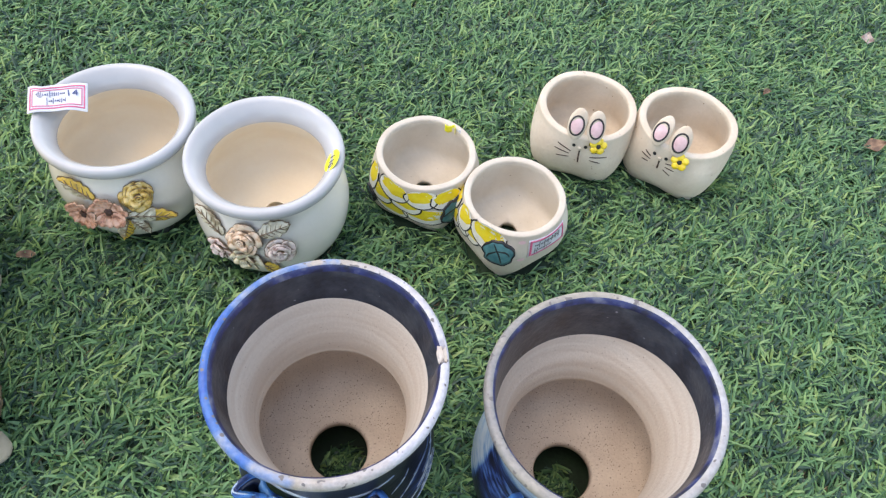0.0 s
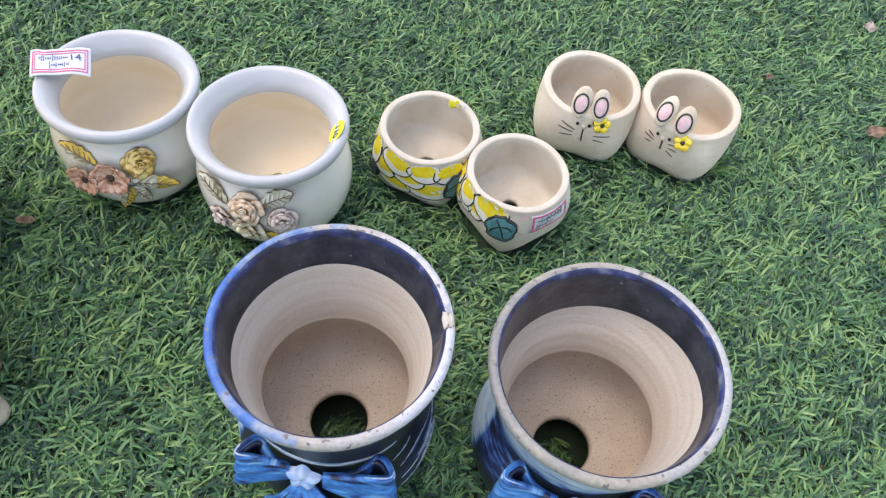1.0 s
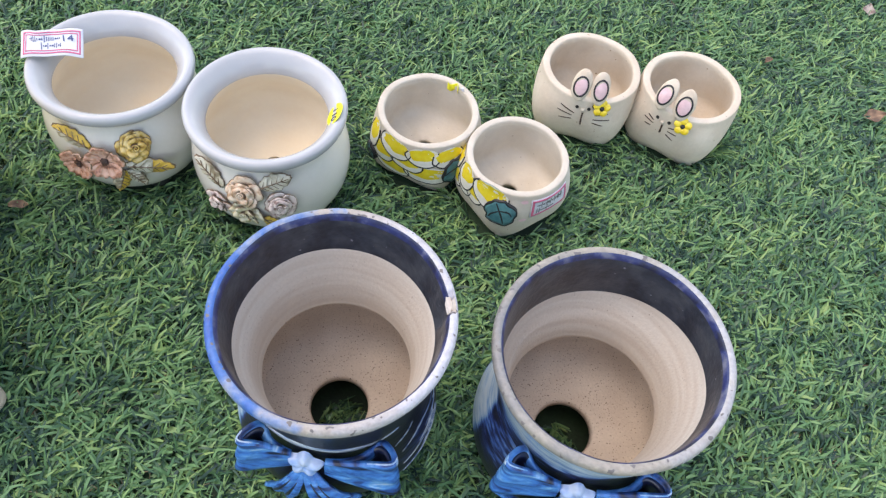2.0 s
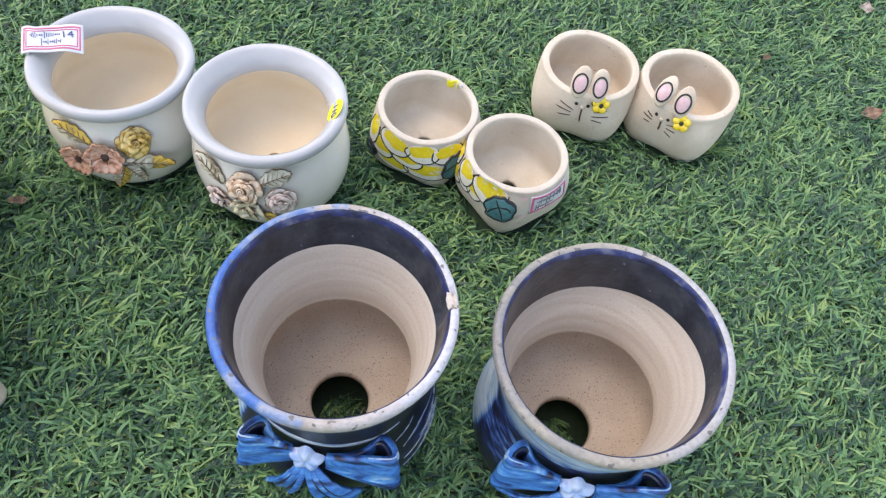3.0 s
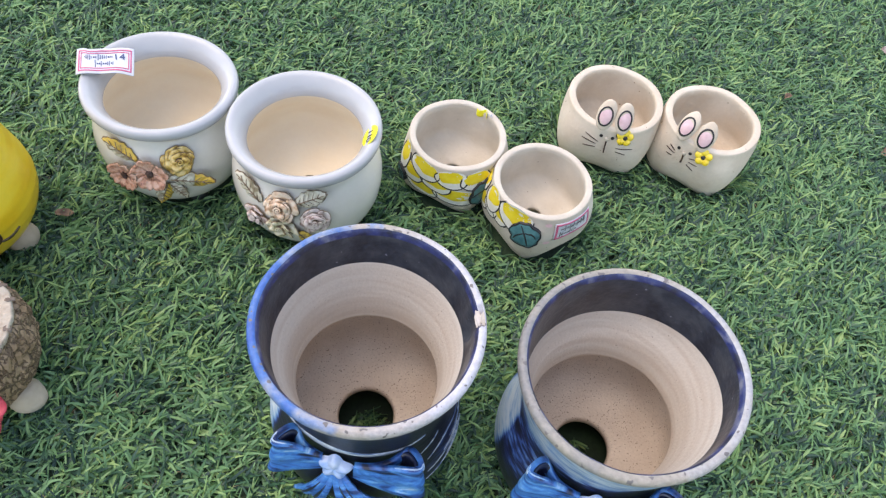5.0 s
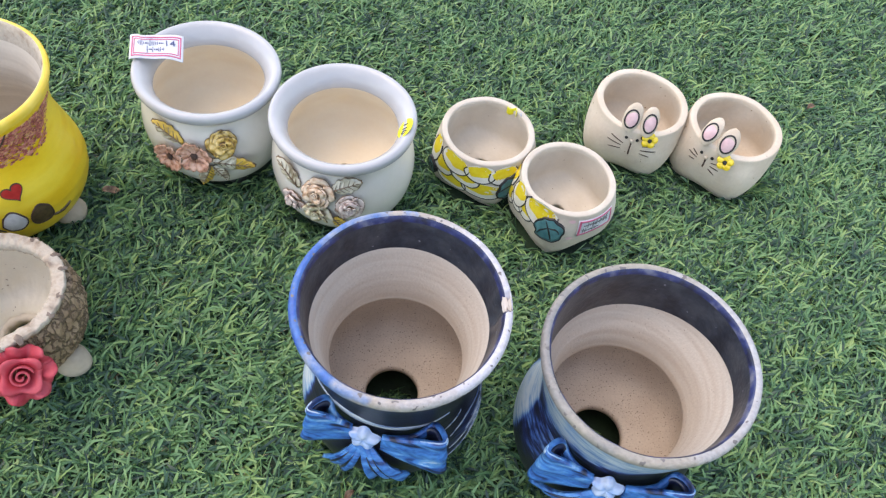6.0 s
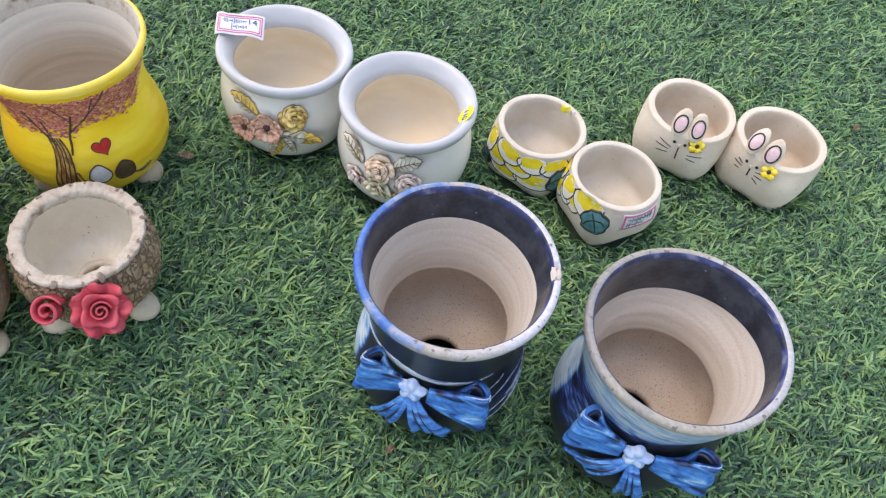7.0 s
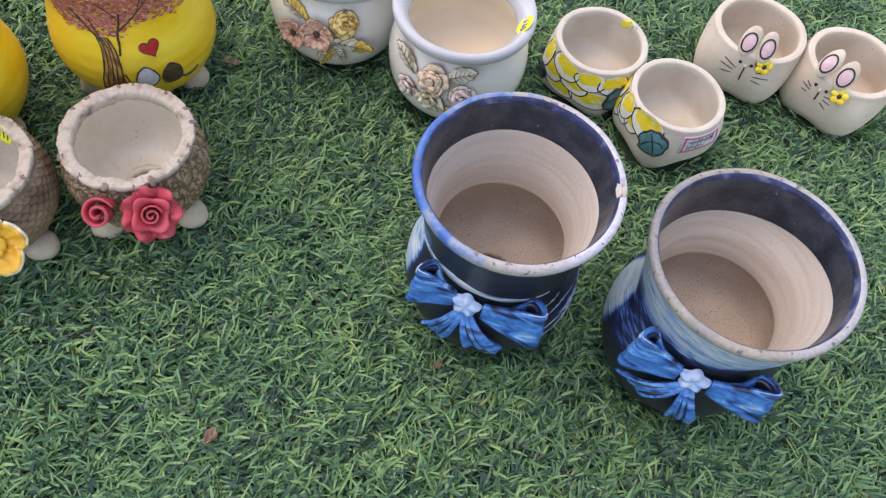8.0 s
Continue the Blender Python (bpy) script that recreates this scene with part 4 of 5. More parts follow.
# round yellow sticker on the inner slope of the lip
def lip(deg, f, off):
    r, z = 0.0545 + 0.0110 * f, 0.1112 + 0.0102 * f
    a = radians(deg)
    return Vector(((r - 0.76 * off) * math.cos(a), (r - 0.76 * off) * math.sin(a), z + 0.65 * off + 0.0030 * max(0.0, f - 0.45)))


bm = bmesh.new()


def dot(u, v):
    a = 2 * math.pi * v
    return lip(-5 + 11.5 * u * math.cos(a), 0.58 + 0.60 * u * math.sin(a), 0.0014)


sheet(bm, dot, 6, 28, 0.0003)
sticker = part("price_sticker", bm, STICKER, pot, "round yellow price sticker")
o, ax, ay = lip(-5, 0.56, 0.0020), (lip(-8, 0.45, 0.0017) - lip(-2, 0.45, 0.0017)).normalized(), (lip(-5, 0.7, 0.0017) - lip(-5, 0.2, 0.0017)).normalized()
words("price", "110", 0.0105, Matrix.Translation(o) @ Matrix((ax, ay, ax.cross(ay))).transposed().to_4x4(), INK, sticker)

# paper label across the rim of the first white pot
def paper(u, v, lift=0.0):
    a, b = Vector((-0.381, 0.536)), Vector((-0.336, 0.554))
    c, d = Vector((-0.373, 0.505)), Vector((-0.327, 0.519))
    p = (a.lerp(b, u)).lerp(c.lerp(d, u), v)
    z = 0.1225 + 0.0045 * math.cos(math.pi * (u - 0.32)) + 0.0012 * math.sin(u * 9 + v) - 0.002 * u + lift
    pinch = math.exp(-((u - 0.28) / 0.13) ** 2) * (1 - v) ** 1.5
    return (p.x, p.y - 0.0055 * pinch, z + 0.003 * pinch + 0.003 * max(0.0, 0.25 - u) * 4 * (1 - v))


label = thing("price_label", 0, 0, "white paper label with pink border stuck across a rim", "label")
bm = bmesh.new()
sheet(bm, paper, 30, 10, 0.0003)
part("paper", bm, PAPER, label)
for inset, wide in ((0.06, 0.045), (0.125, 0.03)):
    bm = bmesh.new()
    su, sv = inset * 0.65, inset * 1.5
    for fn in (lambda u, v: paper(su + u * (1 - 2 * su), sv + wide * v, 0.0005), lambda u, v: paper(su + u * (1 - 2 * su), 1 - sv - wide * v, 0.0005),
               lambda u, v: paper(su + wide * 0.5 * v, sv + u * (1 - 2 * sv), 0.0005), lambda u, v: paper(1 - su - wide * 0.5 * v, sv + u * (1 - 2 * sv), 0.0005)):
        sheet(bm, fn, 30, 1, 0.0002)
    part("border", bm, LABEL_PINK, label, "pink printed border")


def scribble(bm, start, end, row, seed, fn, amp):
    """Handwriting that cannot be read, as a row of plain bars."""
    rnd = random.Random(seed)
    u = start
    while u < end:
        w = 0.012 + 0.02 * rnd.random()
        h = amp * (0.5 + rnd.random())
        up = rnd.random() < 0.5
        a, b = (0.010, h * 1.2) if up else (w, 0.05)
        sheet(bm, lambda i, j, u=u, a=a, b=b, row=row: fn(u + a * i, row - b / 2 + b * j, 0.0006), 2, 2, 0.0002)
        u += (0.02 if up else w) + 0.012


bm = bmesh.new()
scribble(bm, 0.16, 0.62, 0.36, 1, paper, 0.14)
scribble(bm, 0.34, 0.66, 0.62, 2, paper, 0.16)
part("writing", bm, PEN, label, "hand-written bars")
o, ax, ay = Vector(paper(0.75, 0.4, 0.0008)), (Vector(paper(0.8, 0.4)) - Vector(paper(0.7, 0.4))).normalized(), (Vector(paper(0.75, 0.3)) - Vector(paper(0.75, 0.5))).normalized()
ay = (ay - ax * ax.dot(ay)).normalized()
words("price", "14", 0.011, Matrix.Translation(o) @ Matrix((ax, ay, ax.cross(ay))).transposed().to_4x4(), PEN, label)


# ---- small square-footed pots ----
def square_shape(corner, height, seed, foot=0.0050):
    def shape(th, r, z):
        k = max(0.0, 1 - z / (height * 0.9))
        p = 2 + 2.0 * k
        a = th - radians(corner) + math.pi / 4
        c, s = abs(math.cos(a)), abs(math.sin(a))
        q = 1 / (c ** p + s ** p) ** (1 / p) / (1 + 0.05 * k)
        q *= 1 + 0.010 * noise.noise(Vector((math.cos(th) * 1.4 + seed, math.sin(th) * 1.4, z * 18)))
        flat = math.cos(2 * a) ** 2
        lift = foot * flat * max(0.0, 1 - z / 0.016) ** 1.0
        z2 = z + lift + (0.0012 * noise.noise(Vector((math.cos(th) * 1.3, math.sin(th) * 1.3, seed))) if z > height * 0.75 else 0.0)
        return r * q, z2
    return shape


def small_pot(x, y, corner, height, radius, label, group, mats, seed, wall=0.0070):
    pot = thing("plant_pot", x, y, label, "plant pot", group)
    k = radius / 0.053
    prof = [(0.0400, 0.0), (0.0445, 0.002), (0.0490, 0.012), (0.0518, 0.024), (0.0530, 0.036), (0.0526, 0.048), (0.0514, 0.058), (0.0502, height - 0.003)]
    prof = [(r * k, z) for r, z in prof]
    outer = [tuple(p)[:2] for p in spline([(r, z, 0) for r, z in prof], 4)]
    top = prof[-1][0]
    rim = [(top - 0.0002, height - 0.0012), (top - 0.0007, height - 0.0003), (top - 0.0014, height), (top - wall + 0.0016, height), (top - wall + 0.0007, height - 0.0004), (top - wall + 0.0002, height - 0.0014)]
    inside = [(top - wall, height - 0.004), (prof[-3][0] - wall - 0.0005, 0.048), (prof[4][0] - wall - 0.001, 0.034), (0.044 * k, 0.020), (0.036 * k, 0.0125), (0.020, 0.011), (0.009, 0.011), (0.0085, 0.009), (0.0085, 0.004), (0.036, 0.003)]
    inner = [tuple(p)[:2] for p in spline([(r, z, 0) for r, z in inside[:6]], 3)] + inside[6:]
    shape = square_shape(corner, height, seed)
    part("body", lathe([(outer, 0), (rim, 0), (inner, 1)], 128, shape), mats, pot)
    for q in range(4):
        a = radians(corner + 90 * q)
        bm = blob(bmesh.new(), Matrix.Translation((0.0465 * k * math.cos(a), 0.0465 * k * math.sin(a), 0.0068)) @ Matrix.Rotation(a, 4, "Z"), (0.0068, 0.0090, 0.0070), q + seed, 0.08, 3)
        part("foot", bm, mats[0], pot)
    return pot, Skin(outer, shape)


def petal_paint(pot, skin, deg, z, w, h, seed, spin=0.0, layer=0):
    """A painted petal: white edge, yellow middle, black line round its lower side."""
    ca, sa = math.cos(radians(spin)), math.sin(radians(spin))

    def turned(pts, k=1.0, up=0.0):
        return [((u * ca - (v + up) * sa) * k, (u * sa + (v + up) * ca) * k) for u, v in pts]
    w, h, base = 1.10 * w, 1.16 * h, 0.0003 + 0.00012 * layer
    edge = oval(w / 2, h / 2, 32, 0.10, seed)
    bm = patch(bmesh.new(), skin, deg, z, turned(edge), base, 4)
    leaf = part("petal", bm, PETAL_WHITE, pot)
    inner = oval(w / 2 * 0.82, h / 2 * 0.62, 36, 0.30, seed + 5)
    part("petal_middle", patch(bmesh.new(), skin, deg, z, turned(inner, 1.0, h * 0.13), base + 0.00006, 3), PETAL_YELLOW, leaf)
    low = [p for p in edge if p[1] < h * 0.30]
    low = sorted(low, key=lambda p: (math.degrees(math.atan2(p[1], p[0])) - 90) % 360)
    part("outline", stroke(bmesh.new(), skin, deg, z, turned(low[::2]), 0.0016, base + 0.00012, k=3), INK, leaf)
    return leaf


def teal_leaf(pot, skin, deg, z, w, h, seed, spin=0.0):
    ca, sa = math.cos(radians(spin)), math.sin(radians(spin))
    base = [(a * k, b * k) for i, (a, b) in enumerate(oval(w / 2, h / 2, 40, 0.16, seed)) for k in (1 + 0.07 * math.cos(5 * 2 * math.pi * i / 40 - 1.57) + 0.03 * math.cos(10 * 2 * math.pi * i / 40),)]
    pts = [(u * ca - v * sa, u * sa + v * ca) for u, v in base]
    leaf = part("leaf", patch(bmesh.new(), skin, deg, z, pts, 0.0032, 4), TEAL, pot, "dark teal painted leaf")
    bm = stroke(bmesh.new(), skin, deg, z, pts[::2], 0.0014, 0.0035, closed=True, k=3)
    for line in ([(-0.1, 0.42), (0.05, 0.0), (0.12, -0.42)], [(0.0, 0.15), (-0.25, -0.05), (-0.36, -0.25)], [(0.0, 0.15), (0.28, 0.12), (0.38, -0.05)]):
        stroke(bm, skin, deg, z, [(u * w * ca - v * h * sa, u * w * sa + v * h * ca) for u, v in line], 0.0015, 0.0035, taper=True)
    part("vein", bm, INK, leaf)
    return leaf


pot, skin = small_pot(-0.0203, 0.5353, -72, 0.067, 0.0525, "small cream pot painted with overlapping yellow petals", "small yellow petal pots", [CREAM, CREAM_INSIDE], 3.0)
for layer, (deg, z, w, h, seed, spin) in enumerate(((-128, 0.026, 0.034, 0.020, 11, -8), (-88, 0.031, 0.044, 0.021, 12, 2), (-142, 0.041, 0.026, 0.020, 4, -6), (-111, 0.042, 0.031, 0.018, 6, -6),
                                 (-161, 0.050, 0.018, 0.030, 2, 0), (-127, 0.0555, 0.034, 0.021, 3, -14), (-94, 0.0545, 0.031, 0.018, 5, 0), (-66, 0.054, 0.030, 0.017, 7, 8))):
    petal_paint(pot, skin, deg, z, w, h, seed, spin, layer)
teal_leaf(pot, skin, -58, 0.038, 0.026, 0.031, 2, -30)
teal_leaf(pot, skin, -158, 0.027, 0.014, 0.017, 5, 20)
# folded yellow sticker inside the rim
bm = bmesh.new()
sheet(bm, lambda u, v: (0.0415 * math.cos(radians(46 + 16 * u)) * (1 + 0.06 * math.sin(5 * u)), 0.0415 * math.sin(radians(46 + 16 * u)) * (1 + 0.05 * math.sin(5 * u)), 0.0695 - 0.009 * v + 0.0015 * math.sin(7 * u)), 10, 4, 0.0004)
part("price_sticker", bm, STICKER, pot, "curled yellow price sticker")
bm = bmesh.new()
sheet(bm, lambda u, v: (0.0435 * math.cos(radians(38 + 12 * u)), 0.0435 * math.sin(radians(38 + 12 * u)), 0.0690 - 0.007 * v + 0.002 * math.sin(6 * u + 1)), 8, 3, 0.0004)
part("sticker_back", bm, PAPER, pot, "white back of the curled sticker")

pot, skin = small_pot(0.0655, 0.4851, -100, 0.067, 0.0520, "small cream pot painted with yellow petals and a teal leaf", "small yellow petal pots", [CREAM, CREAM_INSIDE], 6.0)
for layer, (deg, z, w, h, seed, spin) in enumerate(((-176, 0.036, 0.018, 0.020, 2, 0), (-158, 0.042, 0.022, 0.020, 3, 0), (-140, 0.046, 0.022, 0.022, 4, -20), (172, 0.054, 0.020, 0.022, 1, 0), (-158, 0.054, 0.022, 0.028, 5, 0), (-122, 0.056, 0.036, 0.026, 6, -14))):
    petal_paint(pot, skin, deg, z, w, h, seed, spin, layer)
teal_leaf(pot, skin, -107, 0.045, 0.028, 0.026, 8, 10)
for deg, z in ((-84, 0.060), (-83, 0.038)):
    part("dab", patch(bmesh.new(), skin, deg, z, oval(0.0035, 0.002), 0.0006, 2), EAR_PINK, pot, "faint pink dab")


def small_label(u, v, lift=0.0):
    return skin.at(-77 + 50 * u, 0.0620 - 0.022 * v - 0.001 * u, 0.0008 + lift)


bm = bmesh.new()
sheet(bm, small_label, 20, 6, 0.0003)
sticky = part("price_label", bm, PAPER, pot, "white label with a pink border")
bm = bmesh.new()
for fn in (lambda u, v: small_label(0.03 + 0.94 * u, 0.05 + 0.10 * v, 0.0004), lambda u, v: small_label(0.03 + 0.94 * u, 0.85 + 0.10 * v, 0.0004),
           lambda u, v: small_label(0.03 + 0.05 * v, 0.06 + 0.88 * u, 0.0004), lambda u, v: small_label(0.92 + 0.05 * v, 0.06 + 0.88 * u, 0.0004)):
    sheet(bm, fn, 20, 1, 0.0002)
part("border", bm, LABEL_PINK, sticky)
bm = bmesh.new()
scribble(bm, 0.14, 0.80, 0.34, 5, small_label, 0.20)
scribble(bm, 0.14, 0.58, 0.66, 6, small_label, 0.22)
part("writing", bm, INK, sticky)


def lobed_pot(x, y, corner, marks, seed, label):
    """Small clay pot with two rounded lobes on its front rim, cut lines and a button flower."""
    pot, skin = small_pot(x, y, corner, 0.069, 0.0545, label, "small clay pots with lobes", [CREAM_TAN, CREAM_TAN], seed, 0.0080)
    for deg, z, w, h in marks["lobes"]:
        m, o = skin.basis(deg, 0.060)
        a = radians(deg)
        r = skin.at(deg, 0.066).to_2d().length - 0.0035
        m = Matrix.Translation((r * math.cos(a), r * math.sin(a), z)) @ m @ Matrix.Rotation(radians(-16), 4, "X")
        bm = blob(bmesh.new(), m, (w / 2, h / 2, 0.0042), seed, 0.06, 4)
        lobe = part("lobe", bm, CREAM_TAN, pot, "rounded clay lobe")
        bm = bmesh.new()
        disc(bm, lambda f, t, m=m, w=w, h=h: m @ Vector((w * 0.34 * f * math.cos(t), h * 0.29 * f * math.sin(t) - h * 0.02, 0.0048 - 0.0016 * f * f)))
        part("pink_oval", bm, EAR_PINK, lobe, "pink painted oval")
        bm = bmesh.new()
        sheet(bm, lambda u, v, m=m, w=w, h=h: m @ Vector((w * (0.325 + 0.07 * u) * math.cos(6.2832 * v), h * (0.275 + 0.05 * u) * math.sin(6.2832 * v) - h * 0.02, 0.0037 - 0.0007 * u)), 1, 32, 0.0009)
        part("outline", bm, INK, lobe)
    for deg, z in marks["dots"]:
        part("dot", patch(bmesh.new(), skin, deg, z, oval(0.0018, 0.0020), 0.0008, 2), INK, pot)
    for pts, w in marks["lines"]:
        c = pts[0]
        r = skin.at(*c).to_2d().length
        part("cut_line", stroke(bmesh.new(), skin, c[0], c[1], [((d - c[0]) * r * math.pi / 180, zz - c[1]) for d, zz in pts], w, 0.0006, taper=w < 0.0014), BROWN_INK, pot)
    deg, z = marks["bead"]
    part("bead", blob(bmesh.new(), skin.place(deg, z, 0.0006), (0.0024, 0.0021, 0.0018), 1, 0.1, 2), CREAM_TAN, pot)
    deg, z, spin = marks["flower"]
    m = skin.place(deg, z, 0.0045, spin) @ Matrix.Rotation(radians(-20), 4, "X")
    bm = bmesh.new()
    for k in range(5):
        a = radians(72 * k)
        blob(bm, m @ Matrix.Translation((0.0053 * math.cos(a), 0.0053 * math.sin(a), 0.0)), (0.0041, 0.0041, 0.0022), k, 0.05, 3)
    blob(bm, m, (0.0045, 0.0045, 0.0016), 2, 0.05, 2)
    button = part("button_flower", bm, BUTTON_YELLOW, pot, "yellow five-petalled button flower")
    part("flower_heart", blob(bmesh.new(), m @ Matrix.Translation((0, 0, 0.0013)), (0.0024, 0.0024, 0.0016), 2, 0.2, 2), INK, button)
    part("dot", patch(bmesh.new(), skin, deg - 4, z - 0.001, oval(0.0050, 0.0036), 0.0010, 2), INK, pot)
    return pot


lobed_pot(0.1485, 0.609, -62, dict(
    lobes=[(-113, 0.0850, 0.0190, 0.034), (-90.5, 0.0850, 0.0185, 0.034)], dots=[(-110, 0.060), (-97, 0.0605)], bead=(-103, 0.0580), flower=(-85, 0.0660, 10),
    lines=[([(-102.5, 0.0545), (-102, 0.046), (-101, 0.038)], 0.0018), ([(-128, 0.056), (-111, 0.051)], 0.0010), ([(-130, 0.049), (-113, 0.0475)], 0.0010), ([(-126, 0.040), (-112.5, 0.043)], 0.0010),
           ([(-89, 0.0535), (-75, 0.0560)], 0.0010), ([(-90, 0.048), (-72, 0.0485)], 0.0010), ([(-89.5, 0.0435), (-78, 0.041)], 0.0010)]), 2.0,
    "small tan clay pot with two pink-marked lobes and a yellow flower")
lobed_pot(0.2525, 0.592, -77, dict(
    lobes=[(-140, 0.0845, 0.0190, 0.034), (-115, 0.0835, 0.0195, 0.034)], dots=[(-136, 0.058), (-122, 0.0585)], bead=(-129, 0.0555), flower=(-108, 0.0635, 25),
    lines=[([(-128, 0.0525), (-127.5, 0.047), (-127.3, 0.042)], 0.0018), ([(-150, 0.0505), (-138, 0.049)], 0.0010), ([(-147, 0.0550), (-138.5, 0.0522)], 0.0010), ([(-146.5, 0.044), (-139.5, 0.0447)], 0.0010),
           ([(-121, 0.0520), (-111.5, 0.0540)], 0.0010), ([(-120, 0.0478), (-109, 0.0470)], 0.0010), ([(-120.5, 0.0433), (-111, 0.0390)], 0.0010)]), 4.0,
    "small tan clay pot with tilted pink-marked lobes and a yellow flower")

# ---- tall yellow pots on clay feet ----
T_OUT = [(0.030, 0.016), (0.050, 0.018), (0.0640, 0.027), (0.0738, 0.045), (0.0772, 0.062), (0.0765, 0.074), (0.0728, 0.090), (0.0680, 0.110), (0.0666, 0.126), (0.0682, 0.142), (0.0722, 0.158)]
T_RIM = [(0.0752, 0.166), (0.0770, 0.171), (0.0766, 0.1745), (0.0748, 0.1762)]
T_LIP = [(0.0728, 0.1760), (0.0708, 0.1735), (0.0690, 0.166)]
T_IN = [(0.0670, 0.158), (0.0628, 0.142), (0.0610, 0.126), (0.0625, 0.110), (0.0675, 0.088), (0.0705, 0.066), (0.066, 0.044), (0.050, 0.028), (0.030, 0.025), (0.012, 0.025), (0.011, 0.022), (0.011, 0.017)]


def yellow_pot(x, y, turn, label, painted):
    pot = thing("plant_pot", x, y, label, "plant pot", "tall yellow pots", turn)

    def shape(th, r, z):
        return r * (1 + 0.007 * noise.noise(Vector((math.cos(th) * 1.3 + x * 9, math.sin(th) * 1.3, z * 14))) + 0.0025 * math.sin(z * 520) * (1 if 0.03 < z < 0.12 else 0)), z
    outer = [tuple(p)[:2] for p in spline([(r, z, 0) for r, z in T_OUT], 5)]
    inner = [tuple(p)[:2] for p in spline([(r, z, 0) for r, z in T_IN], 3)]
    part("body", lathe([(outer, 0), (T_RIM, 1), (T_LIP, 2), (inner, 3)], 140, shape), [YELLOW, YELLOW_RIM, BARK_RIM, POT_INSIDE], pot)
    for k in range(3):
        a = radians(-8 + 120 * k)
        bm = blob(bmesh.new(), Matrix.Translation((0.054 * math.cos(a), 0.054 * math.sin(a), 0.0142)) @ Matrix.Rotation(a, 4, "Z"), (0.0165, 0.0150, 0.0145), k + x, 0.10, 3)
        part("foot", bm, STONE, pot, "rounded bare clay foot")
    skin = Skin(outer)
    if not painted:
        return pot
    rnd = random.Random(11)
    # dabs of red leaves in the crown, denser in its middle
    bm = bmesh.new()
    low = [(-130, 0.160), (-117, 0.131), (-103, 0.119), (-80, 0.114), (-64, 0.117), (-52, 0.127), (-29, 0.124), (-9, 0.121), (6, 0.150), (12, 0.165)]
    n = 0
    while n < 3000:
        deg = rnd.uniform(-130, 12)
        z = rnd.uniform(0.112, 0.1675)
        line = float(np.interp(deg, [q[0] for q in low], [q[1] for q in low]))
        if z < line - 0.006 * rnd.random() ** 3 or (z < line + 0.008 and rnd.random() < 0.55):
            continue
        a, b, sp = rnd.uniform(0.0012, 0.0027), rnd.uniform(0.0006, 0.0011), rnd.uniform(-0.9, 0.9)
        pts = [(u * math.cos(sp) - v * math.sin(sp), u * math.sin(sp) + v * math.cos(sp)) for u, v in oval(a, b, 7)]
        patch(bm, skin, deg, z, pts, 0.0005 + 0.0006 * rnd.random(), 1)
        n += 1
    tagged(part("painted_leaves", bm, FOLIAGE, pot, "red and pink dabs of a painted tree crown"), kind="stuff")
    # trunk and branches
    bm = bmesh.new()

    def bole(u, v):
        z = 0.034 + 0.078 * u
        deg = float(np.interp(z, [0.034, 0.06, 0.083, 0.104, 0.112], [-81.5, -80, -76.5, -77.5, -80]))
        half = float(np.interp(u, [0, 0.3, 0.7, 1], [9.0, 7.0, 5.5, 4.2]))
        return skin.at(deg + half * (2 * v - 1), z, 0.0006)
    sheet(bm, bole, 20, 8, 0.0006)
    bark = part("painted_trunk", bm, TRUNK, pot, "brown and ochre painted trunk")
    bm = bmesh.new()
    for off in (-1.0, -0.5, 0.0, 0.45, 0.95):
        pts = []
        for k in range(8):
            u = k / 7
            p = bole(u, 0.5 + 0.5 * off)
            pts.append((math.degrees(math.atan2(p.y, p.x)), 0.034 + 0.078 * u))
        c = pts[0]
        stroke(bm, skin, c[0], c[1], [((d - c[0]) * 0.072 * math.pi / 180, zz - c[1]) for d, zz in pts], 0.0011, 0.0013, k=3)
    part("trunk_line", bm, BROWN_INK, bark)
    for line, w in (([(-70, 0.094), (-68.5, 0.104), (-68, 0.113), (-65, 0.126), (-62, 0.140)], 0.0020), ([(-79, 0.104), (-84, 0.114), (-90, 0.125), (-96, 0.144)], 0.0016), ([(-80, 0.108), (-83, 0.120), (-85, 0.132)], 0.0011),
                    ([(-66, 0.119), (-59, 0.127), (-52, 0.135), (-42, 0.148), (-33, 0.162)], 0.0014), ([(-64, 0.132), (-70, 0.145), (-75, 0.155)], 0.0009), ([(-50, 0.137), (-44, 0.158)], 0.0008), ([(-90, 0.126), (-100, 0.136)], 0.0008)):
        c = line[0]
        part("branch", stroke(bmesh.new(), skin, c[0], c[1], [((d - c[0]) * 0.067 * math.pi / 180, zz - c[1]) for d, zz in line], w, 0.0014), BROWN_INK, pot)
    # heart
    pts = []
    for k in range(40):
        t = 2 * math.pi * k / 40
        pts.append((0.0090 / 16 * 16 * math.sin(t) ** 3, 0.0075 / 13 * (13 * math.cos(t) - 5 * math.cos(2 * t) - 2 * math.cos(3 * t) - math.cos(4 * t))))
    c, s = math.cos(radians(12)), math.sin(radians(12))
    pts = [(u * c - v * s, u * s + v * c) for u, v in pts]
    heart = part("heart", patch(bmesh.new(), skin, -48.5, 0.097, pts, 0.0008, 4), HEART_RED, pot, "red painted heart")
    part("outline", stroke(bmesh.new(), skin, -48.5, 0.097, pts[::2], 0.0008, 0.0012, closed=True, k=2), BROWN_INK, heart)
